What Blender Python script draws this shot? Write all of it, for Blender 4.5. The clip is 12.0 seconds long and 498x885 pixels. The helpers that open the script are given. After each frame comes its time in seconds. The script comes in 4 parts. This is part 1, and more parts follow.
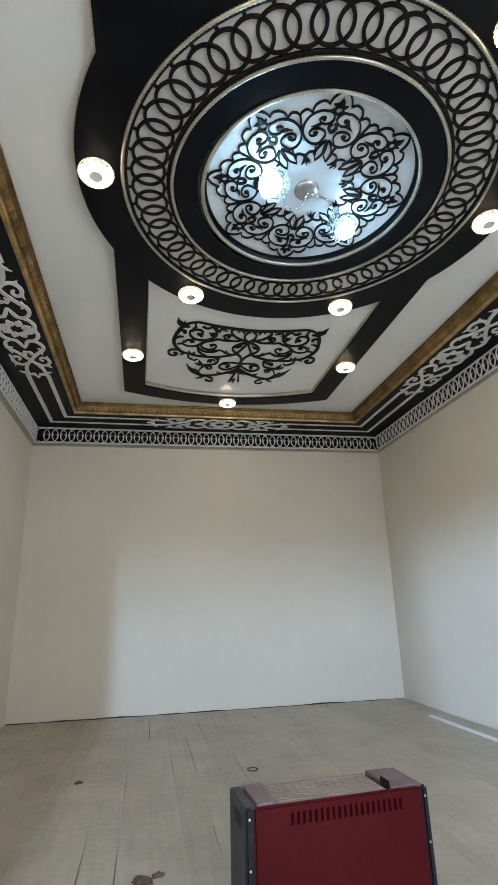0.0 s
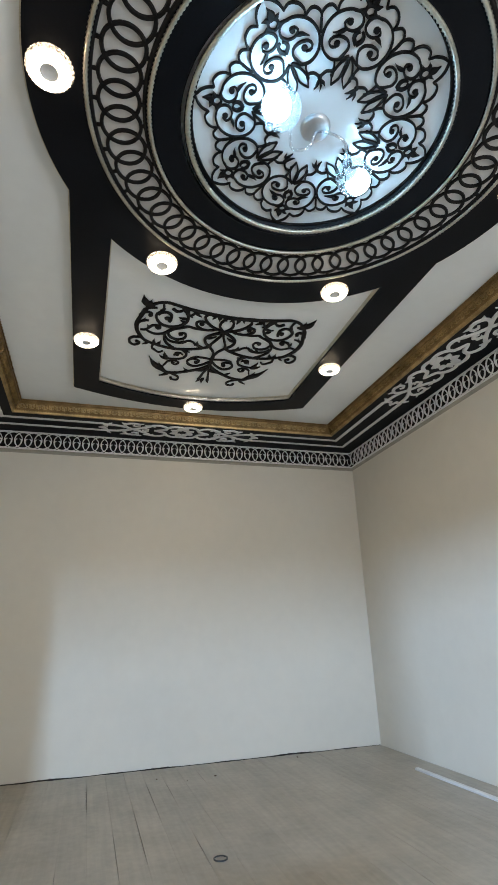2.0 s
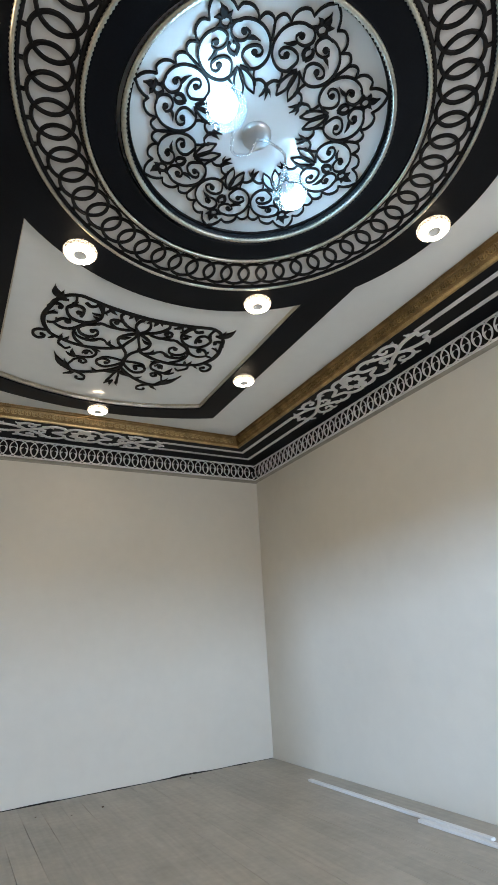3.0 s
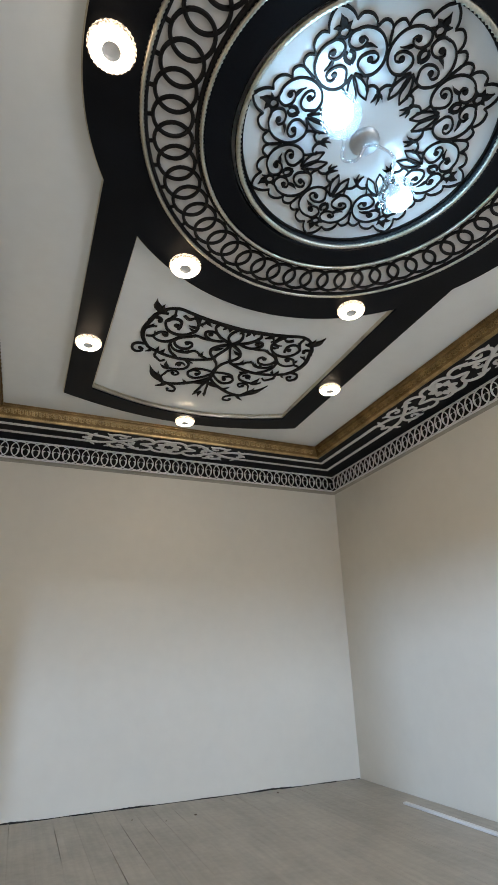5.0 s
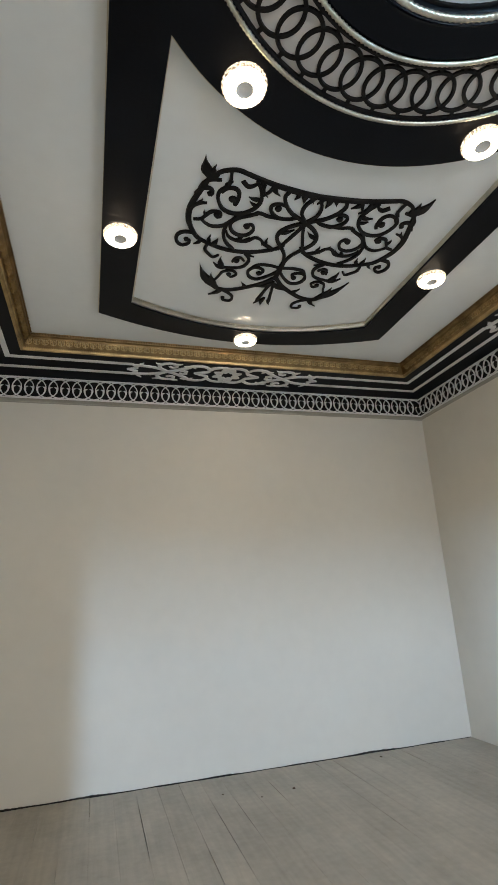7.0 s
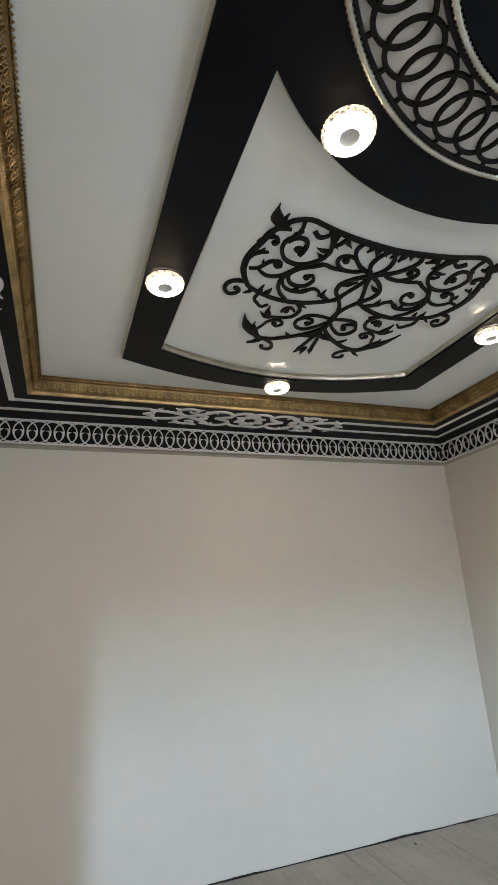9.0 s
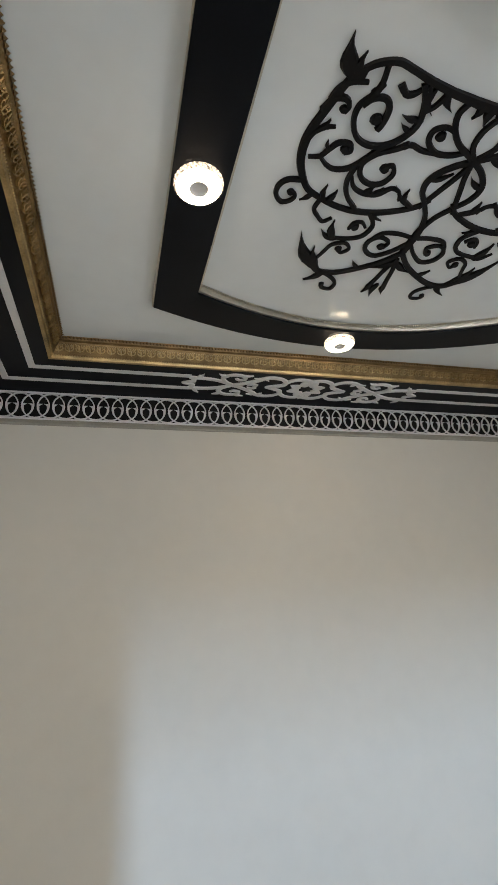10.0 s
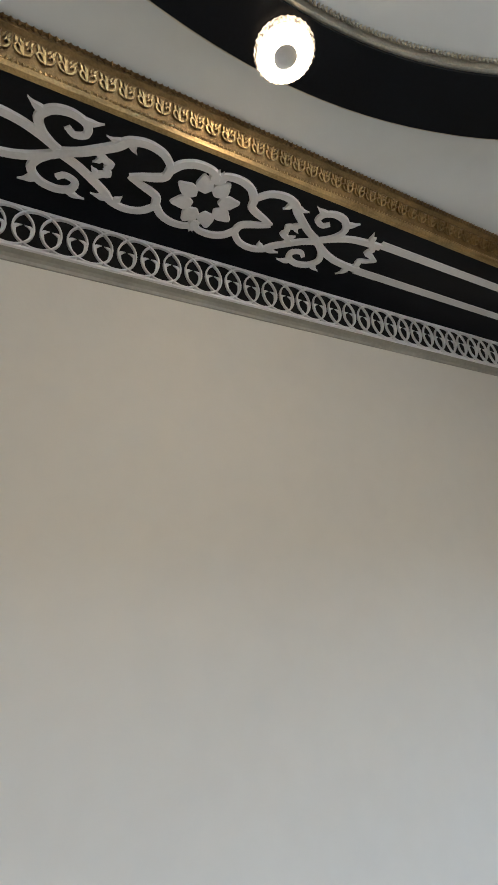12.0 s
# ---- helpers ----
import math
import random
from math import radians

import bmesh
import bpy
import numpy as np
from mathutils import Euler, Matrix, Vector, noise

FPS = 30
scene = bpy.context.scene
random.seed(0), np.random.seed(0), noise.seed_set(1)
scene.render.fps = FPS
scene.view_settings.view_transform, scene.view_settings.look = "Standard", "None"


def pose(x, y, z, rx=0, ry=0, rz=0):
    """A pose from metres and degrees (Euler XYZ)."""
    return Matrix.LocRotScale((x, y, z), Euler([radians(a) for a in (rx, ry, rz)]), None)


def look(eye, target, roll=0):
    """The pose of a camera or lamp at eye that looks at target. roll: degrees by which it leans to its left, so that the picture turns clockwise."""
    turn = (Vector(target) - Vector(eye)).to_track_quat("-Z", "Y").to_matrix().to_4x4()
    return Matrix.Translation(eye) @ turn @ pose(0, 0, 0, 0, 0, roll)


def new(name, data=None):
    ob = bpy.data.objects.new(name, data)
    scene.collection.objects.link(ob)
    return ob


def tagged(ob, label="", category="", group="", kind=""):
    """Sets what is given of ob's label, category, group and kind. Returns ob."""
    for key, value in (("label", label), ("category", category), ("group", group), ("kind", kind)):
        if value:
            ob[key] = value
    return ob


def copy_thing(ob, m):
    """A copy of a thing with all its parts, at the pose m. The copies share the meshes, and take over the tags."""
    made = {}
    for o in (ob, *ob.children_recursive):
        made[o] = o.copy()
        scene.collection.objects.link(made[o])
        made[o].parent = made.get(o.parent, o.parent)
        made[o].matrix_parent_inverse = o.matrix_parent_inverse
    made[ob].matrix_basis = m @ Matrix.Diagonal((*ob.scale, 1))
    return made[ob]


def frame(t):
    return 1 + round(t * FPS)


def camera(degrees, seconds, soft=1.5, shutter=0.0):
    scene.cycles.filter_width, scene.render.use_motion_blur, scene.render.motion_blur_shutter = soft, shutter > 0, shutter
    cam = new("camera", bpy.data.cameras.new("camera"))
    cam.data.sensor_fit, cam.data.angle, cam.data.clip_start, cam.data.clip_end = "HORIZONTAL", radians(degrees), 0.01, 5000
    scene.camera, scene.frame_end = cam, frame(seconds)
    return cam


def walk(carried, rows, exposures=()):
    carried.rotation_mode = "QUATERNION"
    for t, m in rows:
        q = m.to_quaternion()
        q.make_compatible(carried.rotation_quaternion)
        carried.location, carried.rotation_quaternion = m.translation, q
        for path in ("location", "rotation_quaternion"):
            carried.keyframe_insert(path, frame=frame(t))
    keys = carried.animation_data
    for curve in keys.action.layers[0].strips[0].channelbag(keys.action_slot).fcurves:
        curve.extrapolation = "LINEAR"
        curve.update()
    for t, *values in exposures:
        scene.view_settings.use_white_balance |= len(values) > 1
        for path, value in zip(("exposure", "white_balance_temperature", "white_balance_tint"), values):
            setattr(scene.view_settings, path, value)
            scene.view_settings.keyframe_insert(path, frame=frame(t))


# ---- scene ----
cam = camera(53.1, 12.0)
PATH = [
    (0, (-0.784, 0.848, 1.019), (-0.4, 2.709, 1.643), -2.2),
    (0.5, (-0.868, 1.015, 1.027), (-0.358, 2.844, 1.655), -3.0),
    (1, (-0.887, 1.128, 1.026), (-0.346, 2.945, 1.662), -2.2),
    (1.5, (-0.854, 1.329, 1.046), (-0.309, 3.135, 1.71), -2.2),
    (2, (-0.81, 1.485, 1.075), (-0.241, 3.264, 1.788), -2.5),
    (2.5, (-0.832, 1.558, 1.09), (-0.126, 3.28, 1.823), -3.1),
    (2.7, (-0.858, 1.58, 1.105), (-0.043, 3.255, 1.834), -3.8),
    (4.3, (-1.007, 1.672, 1.122), (0.140, 3.115, 1.899), -3.3),
    (4.5, (-1.026, 1.675, 1.116), (-0.048, 3.231, 1.906), -1.9),
    (5, (-1.11, 1.723, 1.054), (-0.375, 3.401, 1.857), -2.1),
    (5.5, (-1.187, 1.772, 1.055), (-0.572, 3.519, 1.81), -3.1),
    (6, (-1.155, 1.898, 1.063), (-0.588, 3.67, 1.798), -3.8),
    (6.5, (-1.095, 2.235, 1.044), (-0.528, 4.038, 1.697), -4.1),
    (7, (-1.029, 2.494, 1.235), (-0.457, 4.318, 1.824), -3.7),
    (7.5, (-1.046, 2.509, 1.642), (-0.474, 4.335, 2.224), -3.7),
    (7.7, (-1.079, 2.509, 1.72), (-0.517, 4.34, 2.297), -2.9),
    (9.3, (-1.342, 2.999, 1.667), (-0.659, 4.772, 2.292), -3.8),
    (9.5, (-1.282, 3.138, 1.674), (-0.643, 4.925, 2.305), -4.2),
    (10, (-1.188, 3.391, 1.662), (-0.696, 5.222, 2.297), -3.1),
    (10.5, (-1.19, 3.729, 1.66), (-0.961, 5.61, 2.3), -0.9),
    (11, (-1.101, 4.08, 1.651), (-0.89, 5.971, 2.27), -0.9),
    (11.5, (-0.855, 4.53, 1.691), (-0.436, 6.401, 2.259), -2.0),
    (12, (-0.67, 5.008, 1.56), (0.288, 6.615, 2.269), -6.3),
]
walk(cam, [(t, look(eye, target, roll)) for t, eye, target, roll in PATH], [(0, 0.22, 6300, 11), (2.5, 0.24, 6250, 12), (4.5, 0.12, 6350, 15), (5.5, 0.22, 6400, 13), (7.5, 0.26, 6350, 12), (9.5, 0.29, 6300, 12), (10.5, 0.38, 6150, 14), (12, 0.31, 6350, 14)])


# ---- light ----
world = bpy.data.worlds.new("sky")
scene.world = world
world.use_nodes = True
wn = world.node_tree
sky = wn.nodes.new("ShaderNodeTexSky")
sky.sky_type, sky.sun_disc = "NISHITA", False
sky.sun_elevation, sky.sun_rotation = radians(38), radians(150)
wn.nodes["Background"].inputs[1].default_value = 0.06
wn.links.new(sky.outputs[0], wn.nodes["Background"].inputs[0])


def area_lamp(name, eye, target, sx, sy, power, colour):
    d = bpy.data.lights.new(name, "AREA")
    d.shape, d.size, d.size_y, d.energy, d.color = "RECTANGLE", sx, sy, power, colour
    ob = new(name, d)
    ob.matrix_world = look(eye, target)
    return ob


# daylight: added lamps stand in for an unseen sky gap outside the window
area_lamp("daylight_gap_standin", (-1.705, -4.0, 2.35), (0.4, 6.5, 0.9), 0.07, 0.42, 365, (0.49, 0.725, 1.0))
# second lamp outside, added to brighten the lower east wall
area_lamp("daylight_gap_standin", (-7.1, -12.0, 3.0), (2.04, 5.5, 0.8), 0.5, 1.4, 2250, (0.50, 0.725, 1.0))
# the window's soft light, added as a fill and turned west to brighten that side
area_lamp("daylight_fill", (0.85, -0.90, 1.45), (-2.1, 3.6, 1.6), 1.1, 1.1, 62, (0.95, 0.96, 0.95))

# ---- materials ----


def material(name, colour, rough=0.5, metal=0.0, spread=0.06, scale=3.0, fine=60.0, bump=0.0, bump_scale=80.0, coat=0.0, spec=0.5):
    """A surface with two scales of colour variation and a fine relief."""
    m = bpy.data.materials.new(name)
    m.use_nodes = True
    n, l = m.node_tree.nodes, m.node_tree.links
    b = n["Principled BSDF"]
    b.inputs["Roughness"].default_value, b.inputs["Metallic"].default_value = rough, metal
    b.inputs["Coat Weight"].default_value, b.inputs["Specular IOR Level"].default_value = coat, spec
    b.inputs["Coat Roughness"].default_value = 0.08
    pos = n.new("ShaderNodeNewGeometry").outputs["Position"]
    big, small, mix = n.new("ShaderNodeTexNoise"), n.new("ShaderNodeTexNoise"), n.new("ShaderNodeMix")
    big.inputs["Scale"].default_value, big.inputs["Detail"].default_value = scale, 5
    small.inputs["Scale"].default_value, small.inputs["Detail"].default_value = fine, 3
    for t in (big, small):
        l.new(pos, t.inputs["Vector"])
    mix.data_type = "FLOAT"
    mix.inputs[0].default_value = 0.35
    l.new(big.outputs["Fac"], mix.inputs[2])
    l.new(small.outputs["Fac"], mix.inputs[3])
    ramp = n.new("ShaderNodeValToRGB")
    lo = [max(0.0, c * (1 - 2.2 * spread)) for c in colour]
    hi = [min(1.0, c * (1 + 2.2 * spread)) for c in colour]
    ramp.color_ramp.elements[0].position, ramp.color_ramp.elements[1].position = 0.28, 0.72
    ramp.color_ramp.elements[0].color, ramp.color_ramp.elements[1].color = (*lo, 1), (*hi, 1)
    l.new(mix.outputs[0], ramp.inputs[0])
    l.new(ramp.outputs[0], b.inputs["Base Color"])
    if bump:
        t, k = n.new("ShaderNodeTexNoise"), n.new("ShaderNodeBump")
        t.inputs["Scale"].default_value, t.inputs["Detail"].default_value = bump_scale, 6
        l.new(pos, t.inputs["Vector"])
        k.inputs["Strength"].default_value, k.inputs["Distance"].default_value = bump, 0.004
        l.new(t.outputs["Fac"], k.inputs["Height"])
        l.new(k.outputs[0], b.inputs["Normal"])
    return m


def glow(name, colour, strength):
    m = bpy.data.materials.new(name)
    m.use_nodes = True
    n = m.node_tree.nodes
    n.remove(n["Principled BSDF"])
    e = n.new("ShaderNodeEmission")
    e.inputs[0].default_value, e.inputs[1].default_value = (*colour, 1), strength
    m.node_tree.links.new(e.outputs[0], n["Material Output"].inputs[0])
    return m


def crystal(name, colour, clear, rough, bump):
    """Clear or crackled glass: partly see-through, partly shiny, with a broken surface."""
    m = bpy.data.materials.new(name)
    m.use_nodes = True
    n, l = m.node_tree.nodes, m.node_tree.links
    n.remove(n["Principled BSDF"])
    a, g, x = n.new("ShaderNodeBsdfTransparent"), n.new("ShaderNodeBsdfGlossy"), n.new("ShaderNodeMixShader")
    a.inputs[0].default_value = (*colour, 1)
    g.inputs["Color"].default_value, g.inputs["Roughness"].default_value = (*colour, 1), rough
    x.inputs[0].default_value = 1 - clear
    l.new(a.outputs[0], x.inputs[1])
    l.new(g.outputs[0], x.inputs[2])
    if bump:
        v, k = n.new("ShaderNodeTexVoronoi"), n.new("ShaderNodeBump")
        v.inputs["Scale"].default_value = 90
        k.inputs["Strength"].default_value, k.inputs["Distance"].default_value = bump, 0.01
        l.new(v.outputs["Distance"], k.inputs["Height"])
        l.new(k.outputs[0], g.inputs["Normal"])
    l.new(x.outputs[0], n["Material Output"].inputs[0])
    return m


PLASTER = material("wall_plaster", (0.68, 0.645, 0.572), 0.85, spread=0.02, scale=1.1, fine=9, bump=0.12, bump_scale=45)
WHITE = material("ceiling_lacquer", (0.80, 0.83, 0.84), 0.2, spread=0.02, scale=1.0, fine=12, bump=0.05, bump_scale=5, coat=0.6, spec=0.8)
GLOSS = material("disc_lacquer", (0.70, 0.72, 0.73), 0.09, spread=0.02, scale=1.0, fine=12, bump=0.02, bump_scale=8)
BLACK = material("black_lacquer", (0.0042, 0.0050, 0.0072), 0.40, spread=0.25, scale=3, fine=90, spec=0.13)
CARVED = material("black_carved", (0.009, 0.008, 0.008), 0.5, spread=0.25, scale=6, fine=120, bump=0.1, spec=0.14)
PALE = material("pale_carved", (0.74, 0.725, 0.715), 0.45, spread=0.05, scale=5, fine=90, bump=0.1)
BAND = material("ring_band_white", (0.53, 0.515, 0.50), 0.35, spread=0.04, scale=3, fine=40, bump=0.05)
BRONZE = material("dark_bronze", (0.16, 0.10, 0.045), 0.45, 0.9, spread=0.3, scale=9, fine=130)
# moulding colour darkened to paint in the shade below the ring frieze
TRIM = material("edge_moulding_shaded", (0.34, 0.32, 0.27), 0.6, spread=0.1, scale=6, fine=60, bump=0.1)
# darker gold for the recessed body: shade between the relief, put into the colour
GOLD_SHADED = material("gold_shaded", (0.25, 0.165, 0.075), 0.46, 1.0, spread=0.25, scale=9, fine=130, bump=0.3, bump_scale=160)
GOLD = material("gold_leaf", (0.46, 0.33, 0.155), 0.38, 1.0, spread=0.25, scale=9, fine=130, bump=0.3, bump_scale=160)
ROPE = material("rope_silver_gold", (0.58, 0.54, 0.45), 0.36, 0.9, spread=0.15, scale=8, fine=140, bump=0.15)
BOARD = material("floor_board_paint", (0.385, 0.352, 0.295), 0.45, spread=0.09, scale=2.6, fine=22, bump=0.25, bump_scale=25)
bn, bl = BOARD.node_tree.nodes, BOARD.node_tree.links
info, val, hue, grain, stretch, dirt = (bn.new("ShaderNode" + k) for k in ("ObjectInfo", "MapRange", "HueSaturation", "TexNoise", "Mapping", "MapRange"))
val.inputs[3].default_value, val.inputs[4].default_value = 0.95, 1.05
stretch.inputs["Scale"].default_value = (14, 0.9, 1)
grain.inputs["Scale"].default_value, grain.inputs["Detail"].default_value = 2.2, 6
dirt.inputs[1].default_value, dirt.inputs[2].default_value, dirt.inputs[3].default_value, dirt.inputs[4].default_value = 0.35, 0.75, 1.05, 0.88
bl.new(bn["Geometry"].outputs["Position"], stretch.inputs[0])
bl.new(stretch.outputs[0], grain.inputs["Vector"])
bl.new(grain.outputs["Fac"], dirt.inputs[0])
bl.new(info.outputs["Random"], val.inputs[0])
both = bn.new("ShaderNodeMath")
both.operation = "MULTIPLY"
bl.new(val.outputs[0], both.inputs[0])
bl.new(dirt.outputs[0], both.inputs[1])
bl.new(both.outputs[0], hue.inputs["Value"])
bl.new(bn["Color Ramp"].outputs[0], hue.inputs["Color"])
bl.new(hue.outputs[0], bn["Principled BSDF"].inputs["Base Color"])
DARK = material("dark_gap", (0.03, 0.027, 0.024), 0.9, spread=0.3, scale=9)
RED = material("red_enamel", (0.056, 0.0012, 0.003), 0.46, spread=0.12, scale=4, fine=30, bump=0.03, bump_scale=40, spec=0.16)
SLATE = material("black_enamel", (0.010, 0.009, 0.012), 0.5, spread=0.3, scale=7, bump=0.08, spec=0.25)
SLOT = material("slot_dark_red", (0.026, 0.002, 0.003), 0.9, spec=0.0)
SCUFF = material("scuffed_grey_panel", (0.035, 0.038, 0.044), 0.5, spread=0.45, scale=9, fine=90, bump=0.2)
MAUVE = material("dusty_corner_plate", (0.17, 0.12, 0.13), 0.5, spread=0.2, scale=14, fine=80, bump=0.1)
FIN = material("dusty_fin_metal", (0.25, 0.185, 0.16), 0.5, spread=0.15, scale=10, fine=70)
CHROME = material("chrome", (0.75, 0.76, 0.78), 0.1, 1.0, spread=0.03)
SATIN = material("satin_metal", (0.62, 0.65, 0.68), 0.38, 1.0, spread=0.04)
STEEL = material("screw_steel", (0.6, 0.58, 0.55), 0.3, 1.0)
PVC = material("white_plastic", (0.74, 0.74, 0.74), 0.4, spread=0.04)
DUST = material("cement_dust", (0.33, 0.34, 0.36), 0.9, spread=0.08, scale=6, fine=60, bump=0.2)
BROWN = material("brown_scrap", (0.10, 0.065, 0.05), 0.8, spread=0.3, scale=40, bump=0.4)
FRAME = material("window_paint", (0.75, 0.75, 0.73), 0.4, spread=0.03)
WARM = glow("warm_led", (1.0, 0.79, 0.52), 37.0)
COOL = glow("cool_bulb", (0.40, 0.75, 1.0), 44.0)
CRACKLE = crystal("crackled_glass", (0.93, 0.97, 1.0), 0.80, 0.08, 0.9)
cn, cl = CRACKLE.node_tree.nodes, CRACKLE.node_tree.links
web, ramp, milk, join = (cn.new("ShaderNode" + k) for k in ("TexVoronoi", "MapRange", "BsdfTranslucent", "MixShader"))
web.feature = "DISTANCE_TO_EDGE"
web.inputs["Scale"].default_value = 95
cl.new(cn.new("ShaderNodeNewGeometry").outputs["Position"], web.inputs["Vector"])
ramp.inputs[1].default_value, ramp.inputs[2].default_value, ramp.inputs[3].default_value, ramp.inputs[4].default_value = 0.02, 0.12, 0.16, 0.004
milk.inputs[0].default_value = (0.9, 0.96, 1.0, 1)
cl.new(web.outputs["Distance"], ramp.inputs[0])
cl.new(ramp.outputs[0], join.inputs[0])
cl.new(cn["Mix Shader"].outputs[0], join.inputs[1])
cl.new(milk.outputs[0], join.inputs[2])
cl.new(join.outputs[0], cn["Material Output"].inputs[0])
ARMGLASS = crystal("arm_glass", (0.95, 0.97, 1.0), 0.62, 0.06, 0.0)
CLEAR = crystal("clear_glass", (0.97, 0.98, 1.0), 0.88, 0.02, 0.0)
# rim crystal emits by itself, imitating the diffuser's light caught in it
CUT = glow("crystal_painted_glow", (1.0, 0.78, 0.52), 1.0)
kn, kl = CUT.node_tree.nodes, CUT.node_tree.links
# cell pattern paints the facets' glints into the emission strength
facet, spark = kn.new("ShaderNodeTexVoronoi"), kn.new("ShaderNodeMapRange")
facet.inputs["Scale"].default_value = 110
spark.inputs[1].default_value, spark.inputs[2].default_value, spark.inputs[3].default_value, spark.inputs[4].default_value = 0.1, 0.8, 2.6, 0.25
kl.new(kn.new("ShaderNodeNewGeometry").outputs["Position"], facet.inputs["Vector"])
kl.new(facet.outputs["Distance"], spark.inputs[0])
kl.new(spark.outputs[0], kn["Emission"].inputs[1])

# ---- building helpers ----


def part(name, bm, mat, parent=None, label="", smooth=False):
    me = bpy.data.meshes.new(name)
    bm.normal_update()
    bm.to_mesh(me)
    bm.free()
    me.materials.append(mat)
    if smooth:
        me.shade_smooth()
    ob = new(name, me)
    ob.parent = parent
    if label:
        tagged(ob, label)
    return ob


def piece(name, me, parent, m):
    """One of many alike pieces on a shared mesh."""
    ob = new(name, me)
    ob.parent = parent
    ob.matrix_basis = m
    return ob


def block(bm, x0, y0, z0, x1, y1, z1, bevel=0.0):
    vs = [bm.verts.new((x, y, z)) for z in (z0, z1) for x, y in ((x0, y0), (x1, y0), (x1, y1), (x0, y1))]
    fs = [bm.faces.new([vs[i] for i in q]) for q in ((3, 2, 1, 0), (4, 5, 6, 7), (0, 1, 5, 4), (1, 2, 6, 5), (2, 3, 7, 6), (3, 0, 4, 7))]
    if bevel:
        es = list({e for f in fs for e in f.edges})
        bmesh.ops.bevel(bm, geom=es, offset=bevel, segments=2, affect="EDGES")
    return bm


def boxed(*a, **k):
    return block(bmesh.new(), *a, **k)


def lathe(bm, profile, steps=48, centre=(0, 0, 0), a0=0.0, a1=2 * math.pi):
    """Turns (radius, height) pairs round the vertical axis."""
    whole = abs(a1 - a0 - 2 * math.pi) < 1e-6
    cx, cy, cz = centre
    rows = []
    for i in range(steps + (0 if whole else 1)):
        a = a0 + (a1 - a0) * i / steps
        rows.append([bm.verts.new((cx + r * math.cos(a), cy + r * math.sin(a), cz + h)) for r, h in profile])
    for i in range(steps):
        p, q = rows[i], rows[(i + 1) % len(rows)]
        for j in range(len(profile) - 1):
            bm.faces.new((p[j], q[j], q[j + 1], p[j + 1]))
    return bm


def curve_points(pts, step=0.008):
    """A smooth line through a few guide points."""
    p = [Vector(q) for q in pts]
    p = [2 * p[0] - p[1]] + p + [2 * p[-1] - p[-2]]
    out = []
    for i in range(1, len(p) - 2):
        a, b, c, d = p[i - 1:i + 3]
        n = max(2, int((c - b).length / step))
        for k in range(n):
            t = k / n
            out.append(0.5 * (2 * b + (c - a) * t + (2 * a - 5 * b + 4 * c - d) * t * t + (3 * b - a - 3 * c + d) * t ** 3))
    out.append(p[-2])
    return out


LAYER = [0]


def layered(depth):
    """Carved pieces that cross differ a hair in depth."""
    LAYER[0] = (LAYER[0] + 1) % 17
    return depth + 0.00018 * LAYER[0]


def stroke(bm, pts, w0, w1, w2, depth, place, step=0.008, bold=1.0):
    """A carved band along a line: w0, w1, w2 are its widths at start, middle and end. place(u, v, h) gives the spot at height h."""
    depth = layered(depth)
    line = curve_points(pts, step)
    w0, w1, w2 = bold * w0, bold * w1, bold * w2
    n = len(line)
    rows = []
    for i, p in enumerate(line):
        t = i / (n - 1)
        w = w0 + (w1 - w0) * 2 * t if t < 0.5 else w1 + (w2 - w1) * (2 * t - 1)
        d = (line[min(i + 1, n - 1)] - line[max(i - 1, 0)])
        if d.length < 1e-9:
            d = Vector((1, 0))
        d.normalize()
        s = Vector((-d.y, d.x)) * (w / 2)
        rows.append([bm.verts.new(place(*(p + k * s), h)) for k, h in ((1, 0), (0.8, depth), (-0.8, depth), (-1, 0))])
    for p, q in zip(rows, rows[1:]):
        for j in range(3):
            bm.faces.new((p[j], q[j], q[j + 1], p[j + 1]))
    for r in (rows[0], rows[-1]):
        bm.faces.new(r)


def drop(bm, u, v, r, depth, place, n=10):
    """A round carved knob that ends a scroll."""
    depth = layered(depth)
    ring = [[bm.verts.new(place(u + k * r * math.cos(2 * math.pi * i / n), v + k * r * math.sin(2 * math.pi * i / n), h)) for i in range(n)] for k, h in ((1, 0), (0.75, depth))]
    for i in range(n):
        bm.faces.new((ring[0][i], ring[0][(i + 1) % n], ring[1][(i + 1) % n], ring[1][i]))
    bm.faces.new(ring[1])


def leaf(bm, u0, v0, u1, v1, w, depth, place):
    """A pointed carved leaf, slightly bent, from a stem point to a tip."""
    depth = layered(depth)
    a, b = Vector((u0, v0)), Vector((u1, v1))
    s = Vector((-(b - a).y, (b - a).x)).normalized()
    bend = s * (b - a).length * (0.10 if u1 >= u0 else -0.10)
    n = 7
    rows = []
    for i in range(n + 1):
        t = i / n
        half = s * (w / 2) * (0.35 + 0.65 * math.sin(math.pi * min(1.0, t * 1.25) ** 0.9)) * (1 - t ** 3)
        c = a.lerp(b, t) + bend * math.sin(math.pi * t)
        rows.append([bm.verts.new(place(*(c + m * half), h)) for m, h in ((1, 0), (0.72, depth), (-0.72, depth), (-1, 0))])
    for p, q in zip(rows, rows[1:]):
        for k in range(3):
            bm.faces.new((p[k], q[k], q[k + 1], p[k + 1]))
    bm.faces.new(rows[0])


